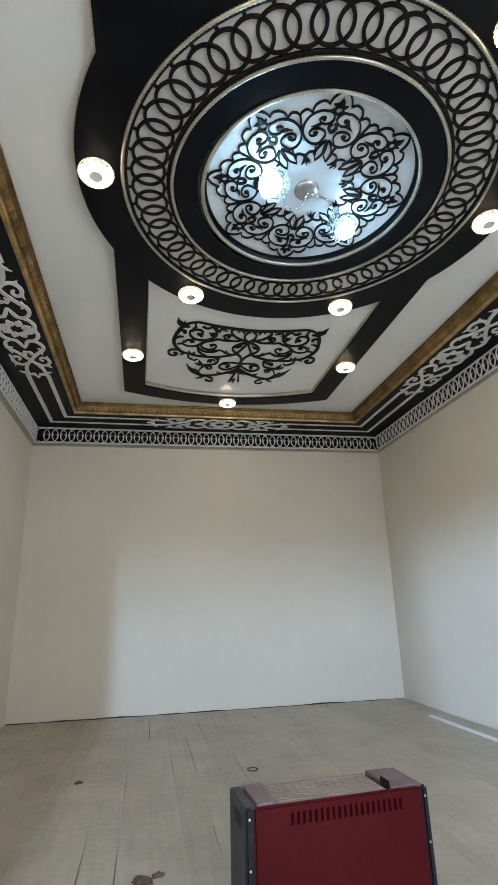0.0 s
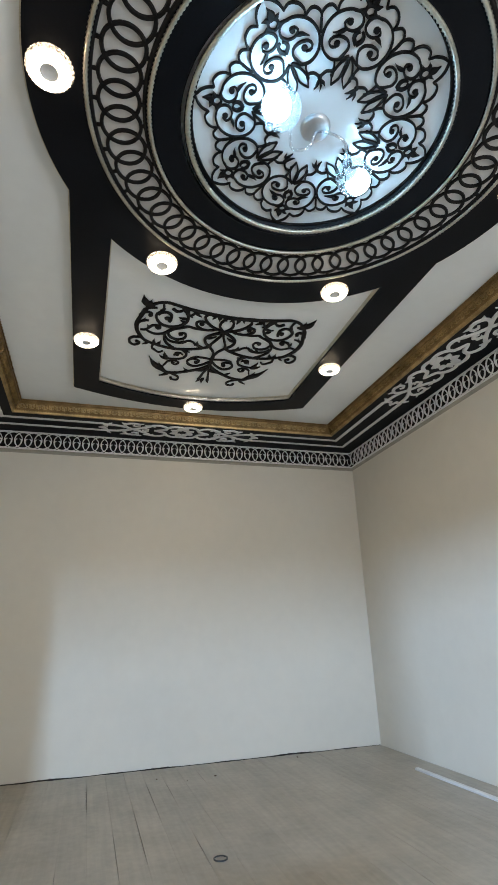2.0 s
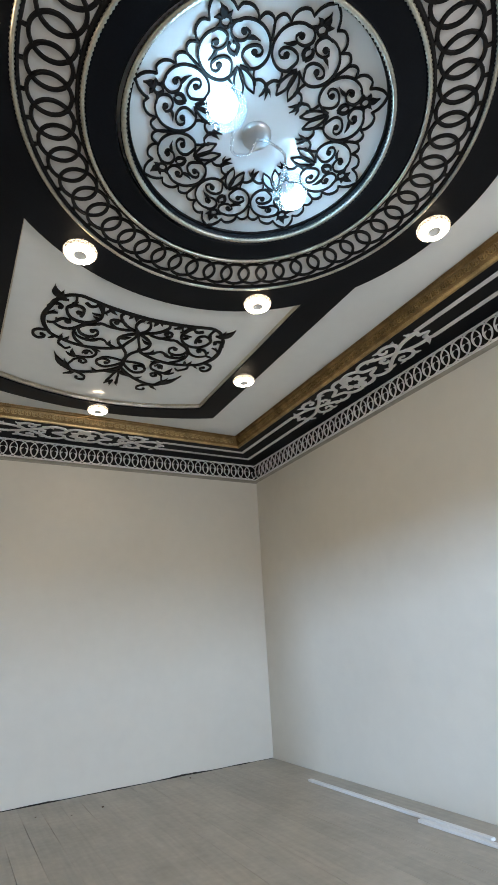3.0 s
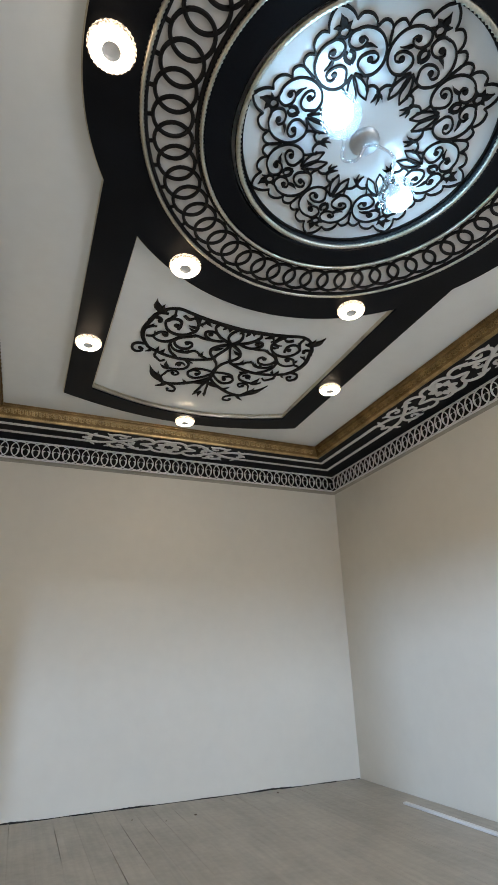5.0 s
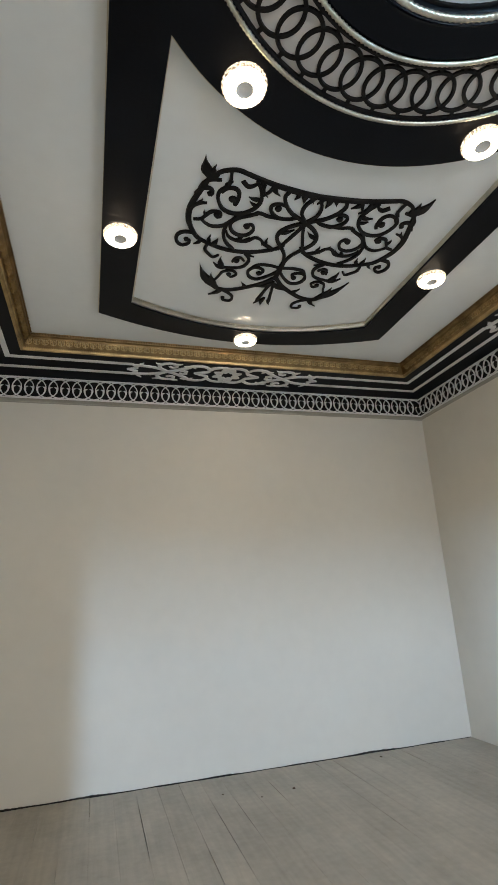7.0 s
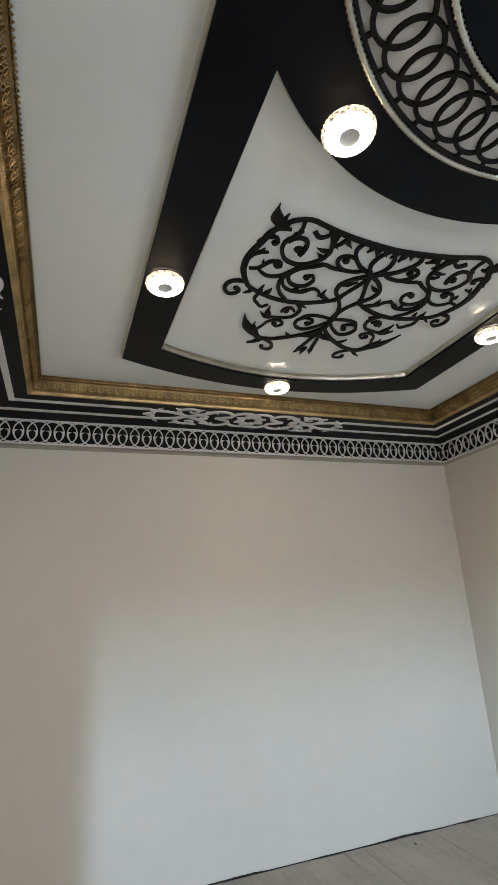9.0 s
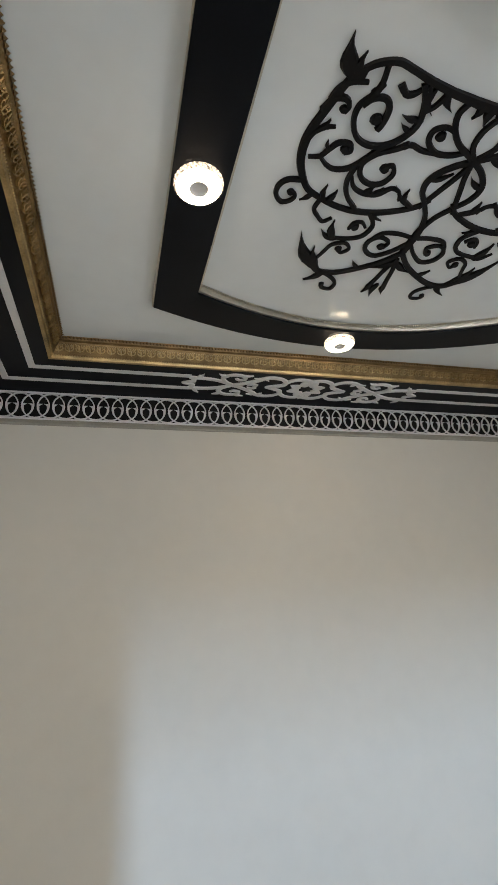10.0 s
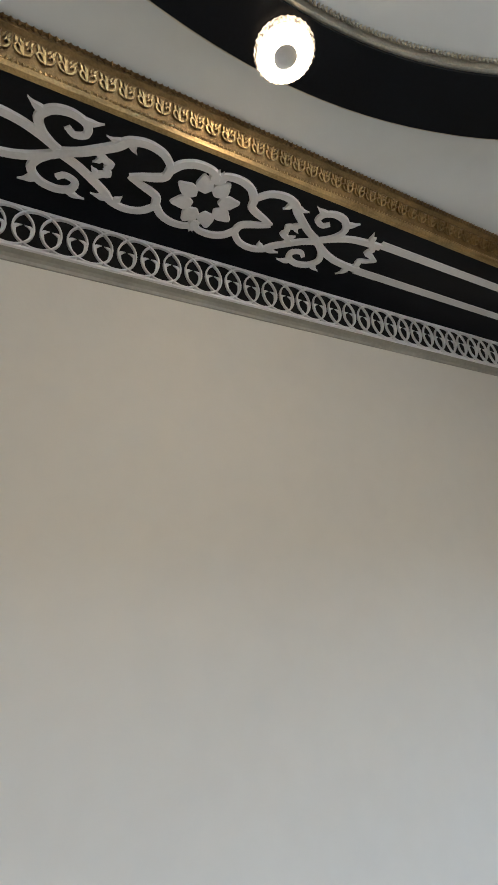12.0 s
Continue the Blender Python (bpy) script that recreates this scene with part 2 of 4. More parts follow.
def plate(bm, outline, z0, z1):
    """An upright-sided plate from a closed outline."""
    lo = [bm.verts.new((x, y, z0)) for x, y in outline]
    hi = [bm.verts.new((x, y, z1)) for x, y in outline]
    n = len(outline)
    for i in range(n):
        bm.faces.new((lo[i], lo[(i + 1) % n], hi[(i + 1) % n], hi[i]))
    f, g = bm.faces.new(lo), bm.faces.new(hi)
    bmesh.ops.triangulate(bm, faces=[f, g])


def ring_mesh(name, r, w, depth, steps=24, squash=1.0):
    """A flat carved ring in the xy plane, standing out to +z."""
    bm = bmesh.new()
    prof = [(r - w / 2, 0), (r - w * 0.36, depth), (r + w * 0.36, depth), (r + w / 2, 0)]
    lathe(bm, prof, steps)
    bmesh.ops.scale(bm, vec=(1, squash, 1), verts=bm.verts)
    bm.normal_update()
    me = bpy.data.meshes.new(name)
    bm.to_mesh(me)
    bm.free()
    return me


# ---- the room ----
WEST, EAST, NORTH, SOUTH = -2.105, 2.10, 6.547, -0.80
CEIL, SOFFIT, PLATE = 3.145, 3.036, 3.10
T = 0.35
WX0, WX1, WZ0, WZ1 = -1.60, 1.50, 0.80, 2.12

ground = tagged(part("ground", boxed(-60, -60, -0.75, 60, 60, -0.6), DUST), "bare dusty ground outside the house", "ground", kind="structure")
subfloor = tagged(part("subfloor", boxed(WEST - T, SOUTH - T, -0.6, EAST + T, NORTH + T, -0.07), DARK), "dark subfloor under the boards", "floor", kind="structure")
FOOT_N, FOOT_E, FOOT_W = NORTH, 2.04, -2.09


def leaning(bm, axis, top, foot):
    """Old plaster: the wall's inner face stands a little further in at its foot."""
    for v in bm.verts:
        if v.co.z < 0.0 and abs(v.co[axis] - top) < 1e-5:
            v.co[axis] = foot
    return bm


tagged(part("wall_north", leaning(boxed(WEST - T, NORTH, -0.07, EAST + T, NORTH + T, 3.3), 1, NORTH, FOOT_N), PLASTER), "bare off-white plastered wall", "wall", kind="structure")
tagged(part("wall_west", leaning(boxed(WEST - T, SOUTH, -0.07, WEST, NORTH + 0.1, 3.3), 0, WEST, FOOT_W), PLASTER), "bare off-white plastered wall", "wall", kind="structure")
tagged(part("wall_east", leaning(boxed(EAST, SOUTH, -0.07, EAST + T, NORTH + 0.1, 3.3), 0, EAST, FOOT_E), PLASTER), "bare off-white plastered wall", "wall", kind="structure")
bm = bmesh.new()
for a in ((WEST - T, -0.07, WX0, 3.3), (WX1, -0.07, EAST + T, 3.3), (WX0, -0.07, WX1, WZ0), (WX0, WZ1, WX1, 3.3)):
    block(bm, a[0], SOUTH - T, a[1], a[2], SOUTH, a[3])
tagged(part("wall_south", bm, PLASTER), "plastered wall with a window opening", "wall", kind="structure")
bm = boxed(WEST, SOUTH, 3.18, EAST, NORTH, 3.3)
hole = [bm.verts.new((0.005 + 0.60 * math.cos(2 * math.pi * i / 64), 2.871 + 0.60 * math.sin(2 * math.pi * i / 64), CEIL)) for i in range(64)]
rim = [bm.verts.new((x, y, CEIL)) for x, y in ((WEST, SOUTH), (EAST, SOUTH), (EAST, NORTH), (WEST, NORTH))]
bmesh.ops.triangle_fill(bm, use_beauty=True, edges=[bm.edges.new((v[i - 1], v[i])) for v in (hole, rim) for i in range(len(v))])
tagged(part("ceiling", bm, WHITE), "glossy white lacquered ceiling", "ceiling", kind="structure")

win = tagged(new("window_1"), "white-framed window with clear panes", "window", kind="structure")
for a in ((WX0, WX0 + 0.06, WZ0, WZ1), (WX1 - 0.06, WX1, WZ0, WZ1), (WX0 + 0.06, WX1 - 0.06, WZ0, WZ0 + 0.06), (WX0 + 0.06, WX1 - 0.06, WZ1 - 0.06, WZ1)):
    part("window_frame", boxed(a[0], SOUTH - 0.25, a[2], a[1], SOUTH - 0.18, a[3]), FRAME, win)
pane = part("pane", boxed(WX0 + 0.06, SOUTH - 0.218, WZ0 + 0.06, WX1 - 0.06, SOUTH - 0.212, WZ1 - 0.06), CLEAR, win)
pane.visible_shadow = False
part("window_sill", boxed(WX0 + 0.002, SOUTH - 0.17, WZ0 + 0.002, WX1 - 0.002, SOUTH + 0.03, WZ0 + 0.03, bevel=0.004), FRAME, win)

# ---- cornice: black soffit, pale lines and ornament, pale ring frieze, gold moulding ----
CX, CY = 0.005, 2.871


def sides():
    """Each wall: name, and the map from (along, out from the wall, height) into the room."""
    return (("north", WEST, EAST, lambda s, d, z: (s, NORTH - d, z), -0.015),
            ("south", WEST, EAST, lambda s, d, z: (s, SOUTH + d, z), None),
            ("west", SOUTH, NORTH, lambda s, d, z: (WEST + d, s, z), 4.352),
            ("east", SOUTH, NORTH, lambda s, d, z: (EAST - d, s, z), 4.352))


def mitred(bm, prof, s0, s1, at, closed=True):
    """A profile of (out from the wall, height) run along a wall with mitred ends."""
    ends = [[bm.verts.new(at(s0 + d, d, z)) for d, z in prof], [bm.verts.new(at(s1 - d, d, z)) for d, z in prof]]
    n = len(prof)
    for i in range(n if closed else n - 1):
        j = (i + 1) % n
        bm.faces.new((ends[0][i], ends[0][j], ends[1][j], ends[1][i]))
    if closed:
        for e in ends:
            bm.faces.new(e)
    bmesh.ops.recalc_face_normals(bm, faces=bm.faces)


def soffit_ornament(bm, at, mid):
    """The pale cut-out panel: an eight-petalled flower in a cartouche, hearts, crossing bands, scrolls and barbed ends."""
    yc = NORTH - 0.318

    def place(u, v, h):
        return at(mid + 0.98 * u, NORTH - yc - 0.89 * (v - yc), SOFFIT - h)
    k = 0.008
    rows = []
    for i in range(128):
        a = 2 * math.pi * i / 128
        w = abs(math.cos(4 * a + math.pi / 2))
        outer, inner = 0.086 + 0.030 * w ** 0.6 + 0.018 * w ** 7, 0.045 + 0.018 * (1 - w)
        rows.append([bm.verts.new(place(r * math.cos(a), yc + r * math.sin(a), h)) for r, h in ((inner, 0), (inner + 0.003, k), (outer - 0.004, k), (outer, 0))])
    for i in range(128):
        for j in range(3):
            bm.faces.new((rows[i][j], rows[(i + 1) % 128][j], rows[(i + 1) % 128][j + 1], rows[i][j + 1]))
    for sx in (1, -1):
        for sy in (1, -1):
            def q(*pts):
                return [(sx * u, yc + sy * v) for u, v in pts]

            def lf(u0, v0, u1, v1, w):
                leaf(bm, sx * u0, yc + sy * v0, sx * u1, yc + sy * v1, w, k, place)
            # cartouche: spiked arch, dip, and point on the axis
            lf(0.004, 0.10, 0.008, 0.165, 0.050)
            stroke(bm, q((0.0, 0.132), (0.04, 0.150), (0.09, 0.150), (0.135, 0.128), (0.165, 0.088)), 0.030, 0.034, 0.032, k, place, bold=1.06)
            stroke(bm, q((0.165, 0.10), (0.172, 0.055), (0.20, 0.035), (0.245, 0.018), (0.285, 0.0)), 0.032, 0.034, 0.022, k, place, bold=1.06)
            # heart lobe with a spike
            stroke(bm, q((0.160, 0.092), (0.205, 0.140), (0.265, 0.156), (0.320, 0.140), (0.352, 0.105), (0.40, 0.068), (0.455, 0.030), (0.52, 0.0)), 0.028, 0.035, 0.032, k, place, bold=1.06)
            lf(0.325, 0.128, 0.392, 0.130, 0.036)
            lf(0.31, 0.135, 0.285, 0.100, 0.030)
            # waisted tie inside the crossing
            stroke(bm, q((0.415, 0.060), (0.392, 0.046), (0.372, 0.030), (0.352, 0.022), (0.366, 0.0)), 0.024, 0.027, 0.022, k, place, bold=1.06)
            lf(0.385, 0.034, 0.412, 0.010, 0.024)
            # band from the crossing to the barb
            stroke(bm, q((0.50, -0.006), (0.56, 0.034), (0.63, 0.066), (0.70, 0.080), (0.80, 0.085)), 0.034, 0.034, 0.036, k, place, bold=1.06)
            # open scroll outside the crossing
            stroke(bm, q((0.535, 0.020), (0.575, 0.062), (0.588, 0.108), (0.555, 0.150), (0.500, 0.162), (0.455, 0.142), (0.448, 0.105), (0.482, 0.088), (0.508, 0.108)), 0.026, 0.033, 0.020, k, place, bold=1.06)
            lf(0.565, 0.13, 0.625, 0.165, 0.036)
            lf(0.475, 0.152, 0.405, 0.168, 0.032)
            # barbed end
            stroke(bm, q((0.735, 0.125), (0.745, 0.092), (0.775, 0.058), (0.765, 0.030), (0.795, 0.020), (0.84, 0.0)), 0.018, 0.032, 0.014, k, place, bold=1.06)
            lf(0.755, 0.085, 0.715, 0.150, 0.034)


FRIEZE_RING = ring_mesh("frieze_ring", 0.080, 0.0080, 0.011, 28)
FRIEZE_RING.materials.append(PALE)
bm = bmesh.new()
flat = lambda u, v, h: (u, v, h)
for sg in (1, -1):
    stroke(bm, [(0.0, -0.064), (sg * 0.017, -0.046), (sg * 0.0255, -0.022), (sg * 0.0265, 0.001)], 0.003, 0.007, 0.008, 0.005, flat)
    leaf(bm, sg * 0.033, -0.001, sg * 0.004, 0.012, 0.015, 0.005, flat)
FRIEZE_ARROW = bpy.data.meshes.new("frieze_arrow")
bm.to_mesh(FRIEZE_ARROW)
bm.free()
FRIEZE_ARROW.materials.append(PALE)

tilt = math.atan2(0.02, 0.16)
for side, s0, s1, at, mid in sides():
    bm = bmesh.new()
    mitred(bm, [(0.0, SOFFIT), (0.0, CEIL), (0.512, CEIL), (0.512, SOFFIT)], s0, s1, at)
    soffit = tagged(part("trim_soffit_" + side, bm, BLACK), "black lacquered ceiling border with pale inlay", "ceiling border", kind="structure")
    # pale lines, broken by the ornament on the seen sides
    for d0, d1 in ((0.386, 0.424), (0.216, 0.254)):
        runs = [((s0 + d0, s0 + d1), (s1 - d0, s1 - d1))] if mid is None else [((s0 + d0, s0 + d1), (mid - 0.775,) * 2), ((s1 - d0, s1 - d1), (mid + 0.775,) * 2)]
        for a, b in runs:
            bm = bmesh.new()
            p = [at(a[0], d0, SOFFIT - h) for h in (0, 0.004)] + [at(a[1], d1, SOFFIT - h) for h in (0, 0.004)]
            p += [at(b[0], d0, SOFFIT - h) for h in (0, 0.004)] + [at(b[1], d1, SOFFIT - h) for h in (0, 0.004)]
            v = [bm.verts.new(c) for c in p]
            for f in ((1, 5, 7, 3), (0, 1, 3, 2), (4, 6, 7, 5), (0, 4, 5, 1), (2, 3, 7, 6)):
                bm.faces.new([v[i] for i in f])
            bmesh.ops.recalc_face_normals(bm, faces=bm.faces)
            part("inlay_line", bm, PALE, soffit, "pale grey inlaid line")
    if mid is not None:
        bm = bmesh.new()
        soffit_ornament(bm, at, mid)
        bmesh.ops.recalc_face_normals(bm, faces=bm.faces)
        part("scroll_ornament", bm, PALE, soffit, "pale grey cut-out scroll with an eight-petalled flower")

    # ring frieze on the wall under the soffit
    bm = bmesh.new()
    mitred(bm, [(0.0, 2.850), (0.044, 2.850), (0.050, SOFFIT), (0.0, SOFFIT)], s0, s1, at)
    frieze = tagged(part("ring_frieze", bm, CARVED), "black frieze with interlaced pale rings under the ceiling", "cornice", "cornice friezes")
    bm = bmesh.new()
    mitred(bm, [(0.0, 2.826), (0.006, 2.827), (0.010, 2.838), (0.022, 2.845), (0.042, 2.847), (0.052, 2.850), (0.053, 2.857), (0.049, 2.860), (0.0, 2.860)], s0, s1, at)
    part("lower_moulding", bm, TRIM, frieze, "grey-beige edge moulding, darkened in colour as if shaded")
    bm = bmesh.new()
    mitred(bm, [(0.046, 2.848), (0.056, 2.849), (0.057, 2.857), (0.046, 2.859)], s0, s1, at)
    part("lower_fillet", bm, PALE, frieze, "cream edge strip")
    bm = bmesh.new()
    mitred(bm, [(0.046, 3.020), (0.056, 3.021), (0.058, 3.032), (0.046, 3.034)], s0, s1, at)
    part("upper_fillet", bm, PALE, frieze)
    n = int((s1 - s0 - 0.12) / 0.0905)
    face = {"north": (90, 0), "south": (90, 180), "west": (90, 90), "east": (90, -90)}[side]
    for i in range(n):
        s = (s0 + s1) / 2 + (i - (n - 1) / 2) * 0.0905
        x, y, z = at(s, 0.0475, 2.940)
        turn = pose(0, 0, 0, 0, 0, face[1]) @ pose(0, 0, 0, 90, 0, 0) @ pose(0, 0, 0, 2, 0, 0)
        piece("ring", FRIEZE_RING, frieze, Matrix.Translation((x, y, z)) @ turn)
        x, y, z = at(s + 0.04525, 0.0475, 2.940)
        piece("arrow", FRIEZE_ARROW, frieze, Matrix.Translation((x, y, z)) @ turn)

    # gold crown between soffit and ceiling
    bm = bmesh.new()
    mitred(bm, [(0.508, 3.040), (0.520, 3.040), (0.526, 3.052), (0.532, 3.060), (0.546, 3.082), (0.559, 3.106), (0.563, 3.118), (0.574, 3.125), (0.580, CEIL), (0.508, CEIL)], s0, s1, at)
    gold = tagged(part("gold_moulding", bm, GOLD_SHADED), "gilded crown moulding with raised leaf relief", "moulding", "gold mouldings")
    bm = bmesh.new()
    mitred(bm, [(0.506, 3.034), (0.523, 3.035), (0.529, 3.049), (0.506, 3.050)], s0, s1, at)
    part("gold_lip", bm, GOLD, gold, "plain bright gold lip")
    for d, z, rr, pitch, mat, what in ((0.579, 3.137, 0.0105, 0.019, BRONZE, "dark bronze beads"), (0.530, 3.052, 0.006, 0.014, GOLD, "small gold beads")):
        bm = bmesh.new()
        for k in range(int((s1 - s0 - 2 * d) / pitch)):
            c = Vector(at(s0 + d + 0.004 + k * pitch, d, z))
            v = [bm.verts.new(c + Vector(o) * rr) for o in ((1, 0, 0), (0, 1, 0), (-1, 0, 0), (0, -1, 0), (0, 0, -1))]
            for i in range(4):
                bm.faces.new((v[i], v[(i + 1) % 4], v[4]))
        tagged(part("bead_row", bm, mat, gold, what), kind="stuff")
    bm = bmesh.new()
    for k in range(int((s1 - s0 - 1.10) / 0.056)):
        s = s0 + 0.56 + k * 0.056
        slope = lambda u, v, h: at(s + u, 0.539 + v * 0.52 + h * 0.8, 3.072 + v * 0.85 - h * 0.6)
        leaf(bm, 0.0, -0.002, 0.0, 0.042, 0.013, 0.013, slope)
        for sg in (1, -1):
            stroke(bm, [(sg * 0.004, 0.002), (sg * 0.016, 0.006), (sg * 0.022, 0.018), (sg * 0.014, 0.026), (sg * 0.009, 0.018)], 0.005, 0.007, 0.005, 0.009, slope, 0.006)
            leaf(bm, sg * 0.018, 0.026, sg * 0.026, 0.043, 0.010, 0.009, slope)
            leaf(bm, sg * 0.006, 0.026, sg * 0.014, 0.041, 0.008, 0.009, slope)
    bmesh.ops.recalc_face_normals(bm, faces=bm.faces)
    tagged(part("leaf_relief", bm, GOLD, gold), kind="stuff")

# ---- black plate with the circle and the two panels ----
R_OUT = 1.188


def arc(r, a0, a1, n):
    return [(CX + r * math.cos(radians(a0 + (a1 - a0) * i / n)), CY + r * math.sin(radians(a0 + (a1 - a0) * i / n))) for i in range(n + 1)]


def bow(x0, x1, y, rise, n=24):
    """A shallow arch from x0 to x1."""
    return [(x0 + (x1 - x0) * i / n, y + rise * (1 - (2 * i / n - 1) ** 2)) for i in range(n + 1)]


ao, ai = 28.5, 45.2
black = tagged(new("ceiling_frame"), "black lacquered ceiling frame of a circle and two bowed panels", "ceiling frame")
bm = bmesh.new()
lathe(bm, [(R_OUT, CEIL), (R_OUT, PLATE), (0.955, PLATE), (0.955, CEIL)], 144, (CX, CY, 0))
part("circle_band", bm, BLACK, black)
for sy, name in ((1, "north"), (-1, "south")):
    def flip(pts):
        return [(x, CY + sy * (y - CY)) for x, y in pts]
    inner_l, inner_r = arc(R_OUT - 0.003, 180 - ai, 180 - ao, 6), arc(R_OUT - 0.003, ao, ai, 6)
    outline = [(-0.860, 5.402)] + inner_l + [(-1.060, 5.548)] + bow(-1.060, 1.055, 5.548, 0.235)[1:-1] + [(1.055, 5.548)] + inner_r + [(0.853, 5.402)] + bow(0.853, -0.860, 5.402, 0.205)[1:-1]
    bm = bmesh.new()
    plate(bm, flip(outline), PLATE + 0.001, CEIL)
    bmesh.ops.recalc_face_normals(bm, faces=bm.faces)
    part("panel_band", bm, BLACK, black)
    # gilded bead inside the panel and thin bright edge outside
    bm = bmesh.new()
    stroke(bm, flip(bow(-0.857, 0.850, 5.398, 0.205, 16)), 0.022, 0.022, 0.022, 0.03, lambda u, v, h: (u, v, CEIL - h), 0.05)
    for sx, px in ((-1, -0.857), (1, 0.850)):
        stroke(bm, flip([(px, 5.401), (CX + sx * 0.846, 4.55), (CX + sx * 0.838, 3.725)]), 0.016, 0.016, 0.016, 0.03, lambda u, v, h: (u, v, CEIL - h), 0.1)
    bmesh.ops.recalc_face_normals(bm, faces=bm.faces)
    part("gold_bead", bm, ROPE, black, "thin gilded inner edge")
    bm = bmesh.new()
    for px, py in flip(bow(-0.845, 0.838, 5.382, 0.204, 130)):
        v = [bm.verts.new((px + dx, py + dy, CEIL - 0.003 - dz)) for dx, dy, dz in ((0.006, 0, 0), (0, 0.008, 0), (-0.006, 0, 0), (0, -0.008, 0), (0, 0, 0.016))]
        for i in range(4):
            bm.faces.new((v[i], v[(i + 1) % 4], v[4]))
    bmesh.ops.recalc_face_normals(bm, faces=bm.faces)
    tagged(part("bead_row", bm, ROPE, black, "small gilded beads"), kind="stuff")
    bm = bmesh.new()
    stroke(bm, flip(bow(-1.064, 1.059, 5.552, 0.235, 16)), 0.008, 0.008, 0.008, 0.036, lambda u, v, h: (u, v, CEIL - h), 0.05)
    for sx, px in ((-1, -1.064), (1, 1.059)):
        stroke(bm, flip([(px, 5.550), (CX + sx * 1.052, 4.55), (CX + sx * 1.046, 3.440)]), 0.008, 0.008, 0.008, 0.036, lambda u, v, h: (u, v, CEIL - h), 0.1)
    bmesh.ops.recalc_face_normals(bm, faces=bm.faces)
    part("edge_strip", bm, ROPE, black)
bm = bmesh.new()
for a0, a1 in ((ai, 180 - ai), (180 + ai, 360 - ai), (-ao, ao), (180 - ao, 180 + ao)):
    stroke(bm, arc(R_OUT + 0.003, a0, a1, 20), 0.008, 0.008, 0.008, 0.038, lambda u, v, h: (u, v, CEIL - h), 0.05)
bmesh.ops.recalc_face_normals(bm, faces=bm.faces)
part("circle_edge", bm, ROPE, black)

# ---- round ceiling rose inside the circle ----


def rope(r, thick, z, lays, cx=CX, cy=CY, steps=2000, sides_n=6):
    """A twisted rope moulding round the centre."""
    bm = bmesh.new()
    rows = []
    for i in range(steps):
        a = 2 * math.pi * i / steps
        row = []
        for j in range(sides_n):
            f = 2 * math.pi * j / sides_n
            k = thick * (1 + 0.2 * math.sin(lays * a + 2 * f))
            row.append(bm.verts.new((cx + (r + k * math.cos(f)) * math.cos(a), cy + (r + k * math.cos(f)) * math.sin(a), z + k * 0.8 * math.sin(f))))
        rows.append(row)
    for i in range(steps):
        p, q = rows[i], rows[(i + 1) % steps]
        for j in range(sides_n):
            bm.faces.new((p[j], q[j], q[(j + 1) % sides_n], p[(j + 1) % sides_n]))
    bmesh.ops.recalc_face_normals(bm, faces=bm.faces)
    return bm


rose = tagged(new("ceiling_rose"), "round ceiling rose with interlaced black rings on white", "ceiling rose")
bm = bmesh.new()
lathe(bm, [(0.955, CEIL), (0.955, 3.112), (0.722, 3.112), (0.722, CEIL)], 144, (CX, CY, 0))
part("ring_band", bm, BAND, rose, "white band under the rings")
part("outer_rope", rope(0.966, 0.0095, 3.098, 330), ROPE, rose, "gilt twisted rope edge", True)
part("inner_rope", rope(0.720, 0.0095, 3.097, 250), ROPE, rose, "gilt twisted rope edge", True)
bm = bmesh.new()
lathe(bm, [(0.960, 3.104), (0.952, 3.101), (0.944, 3.104), (0.942, 3.113)], 144, (CX, CY, 0))
part("outer_fillet", bm, CARVED, rose)
bm = bmesh.new()
lathe(bm, [(0.748, 3.113), (0.746, 3.104), (0.738, 3.101), (0.724, 3.104)], 144, (CX, CY, 0))
part("inner_fillet", bm, CARVED, rose)
bm = bmesh.new()
lathe(bm, [(0.724, 3.115), (0.705, 3.101), (0.60, 3.103), (0.592, 3.101), (0.590, 3.12)], 144, (CX, CY, 0))
part("black_ring", bm, BLACK, rose, "dark lacquered flat ring")
ROSE_RING = ring_mesh("rose_ring", 0.0815, 0.0165, 0.010, 32)
ROSE_RING.materials.append(CARVED)
NUB = bpy.data.meshes.new("nub")
bm = block(bmesh.new(), -0.013, -0.008, 0, 0.013, 0.008, 0.009, 0.002)
bm.to_mesh(NUB)
bm.free()
NUB.materials.append(CARVED)
NR = 51
for i in range(NR):
    a = 360 / NR * i + 90.1
    base = pose(CX, CY, 3.112, 0, 0, a)
    piece("ring", ROSE_RING, rose, base @ pose(0.840, 0, 0, 180, 0, 0))
    for r in (0.753, 0.932):
        piece("nub", NUB, rose, base @ pose(r, 0, 0, 180, 0, 0))

DISC = 3.152
MX, MY = CX + 0.012, CY - 0.003
medal = tagged(new("medallion"), "white round medallion with a black carved eight-pointed rosette", "medallion")
bm = bmesh.new()
lathe(bm, [(0.587, DISC), (0.0005, DISC)], 96, (MX, MY, 0))
part("disc", bm, GLOSS, medal, "glossy white disc")
part("rope_edge", rope(0.575, 0.013, 3.112, 170, MX, MY), ROPE, medal, "silvery twisted rope edge", True)
bm = bmesh.new()
lathe(bm, [(0.562, DISC - 0.001), (0.561, DISC - 0.010), (0.553, DISC - 0.010), (0.551, DISC - 0.001)], 96, (MX, MY, 0))
part("black_fillet", bm, CARVED, medal)
bm = bmesh.new()
lathe(bm, [(0.589, 3.102), (0.582, 3.112), (0.572, 3.128), (0.566, 3.136), (0.562, DISC)], 128, (MX, MY, 0))
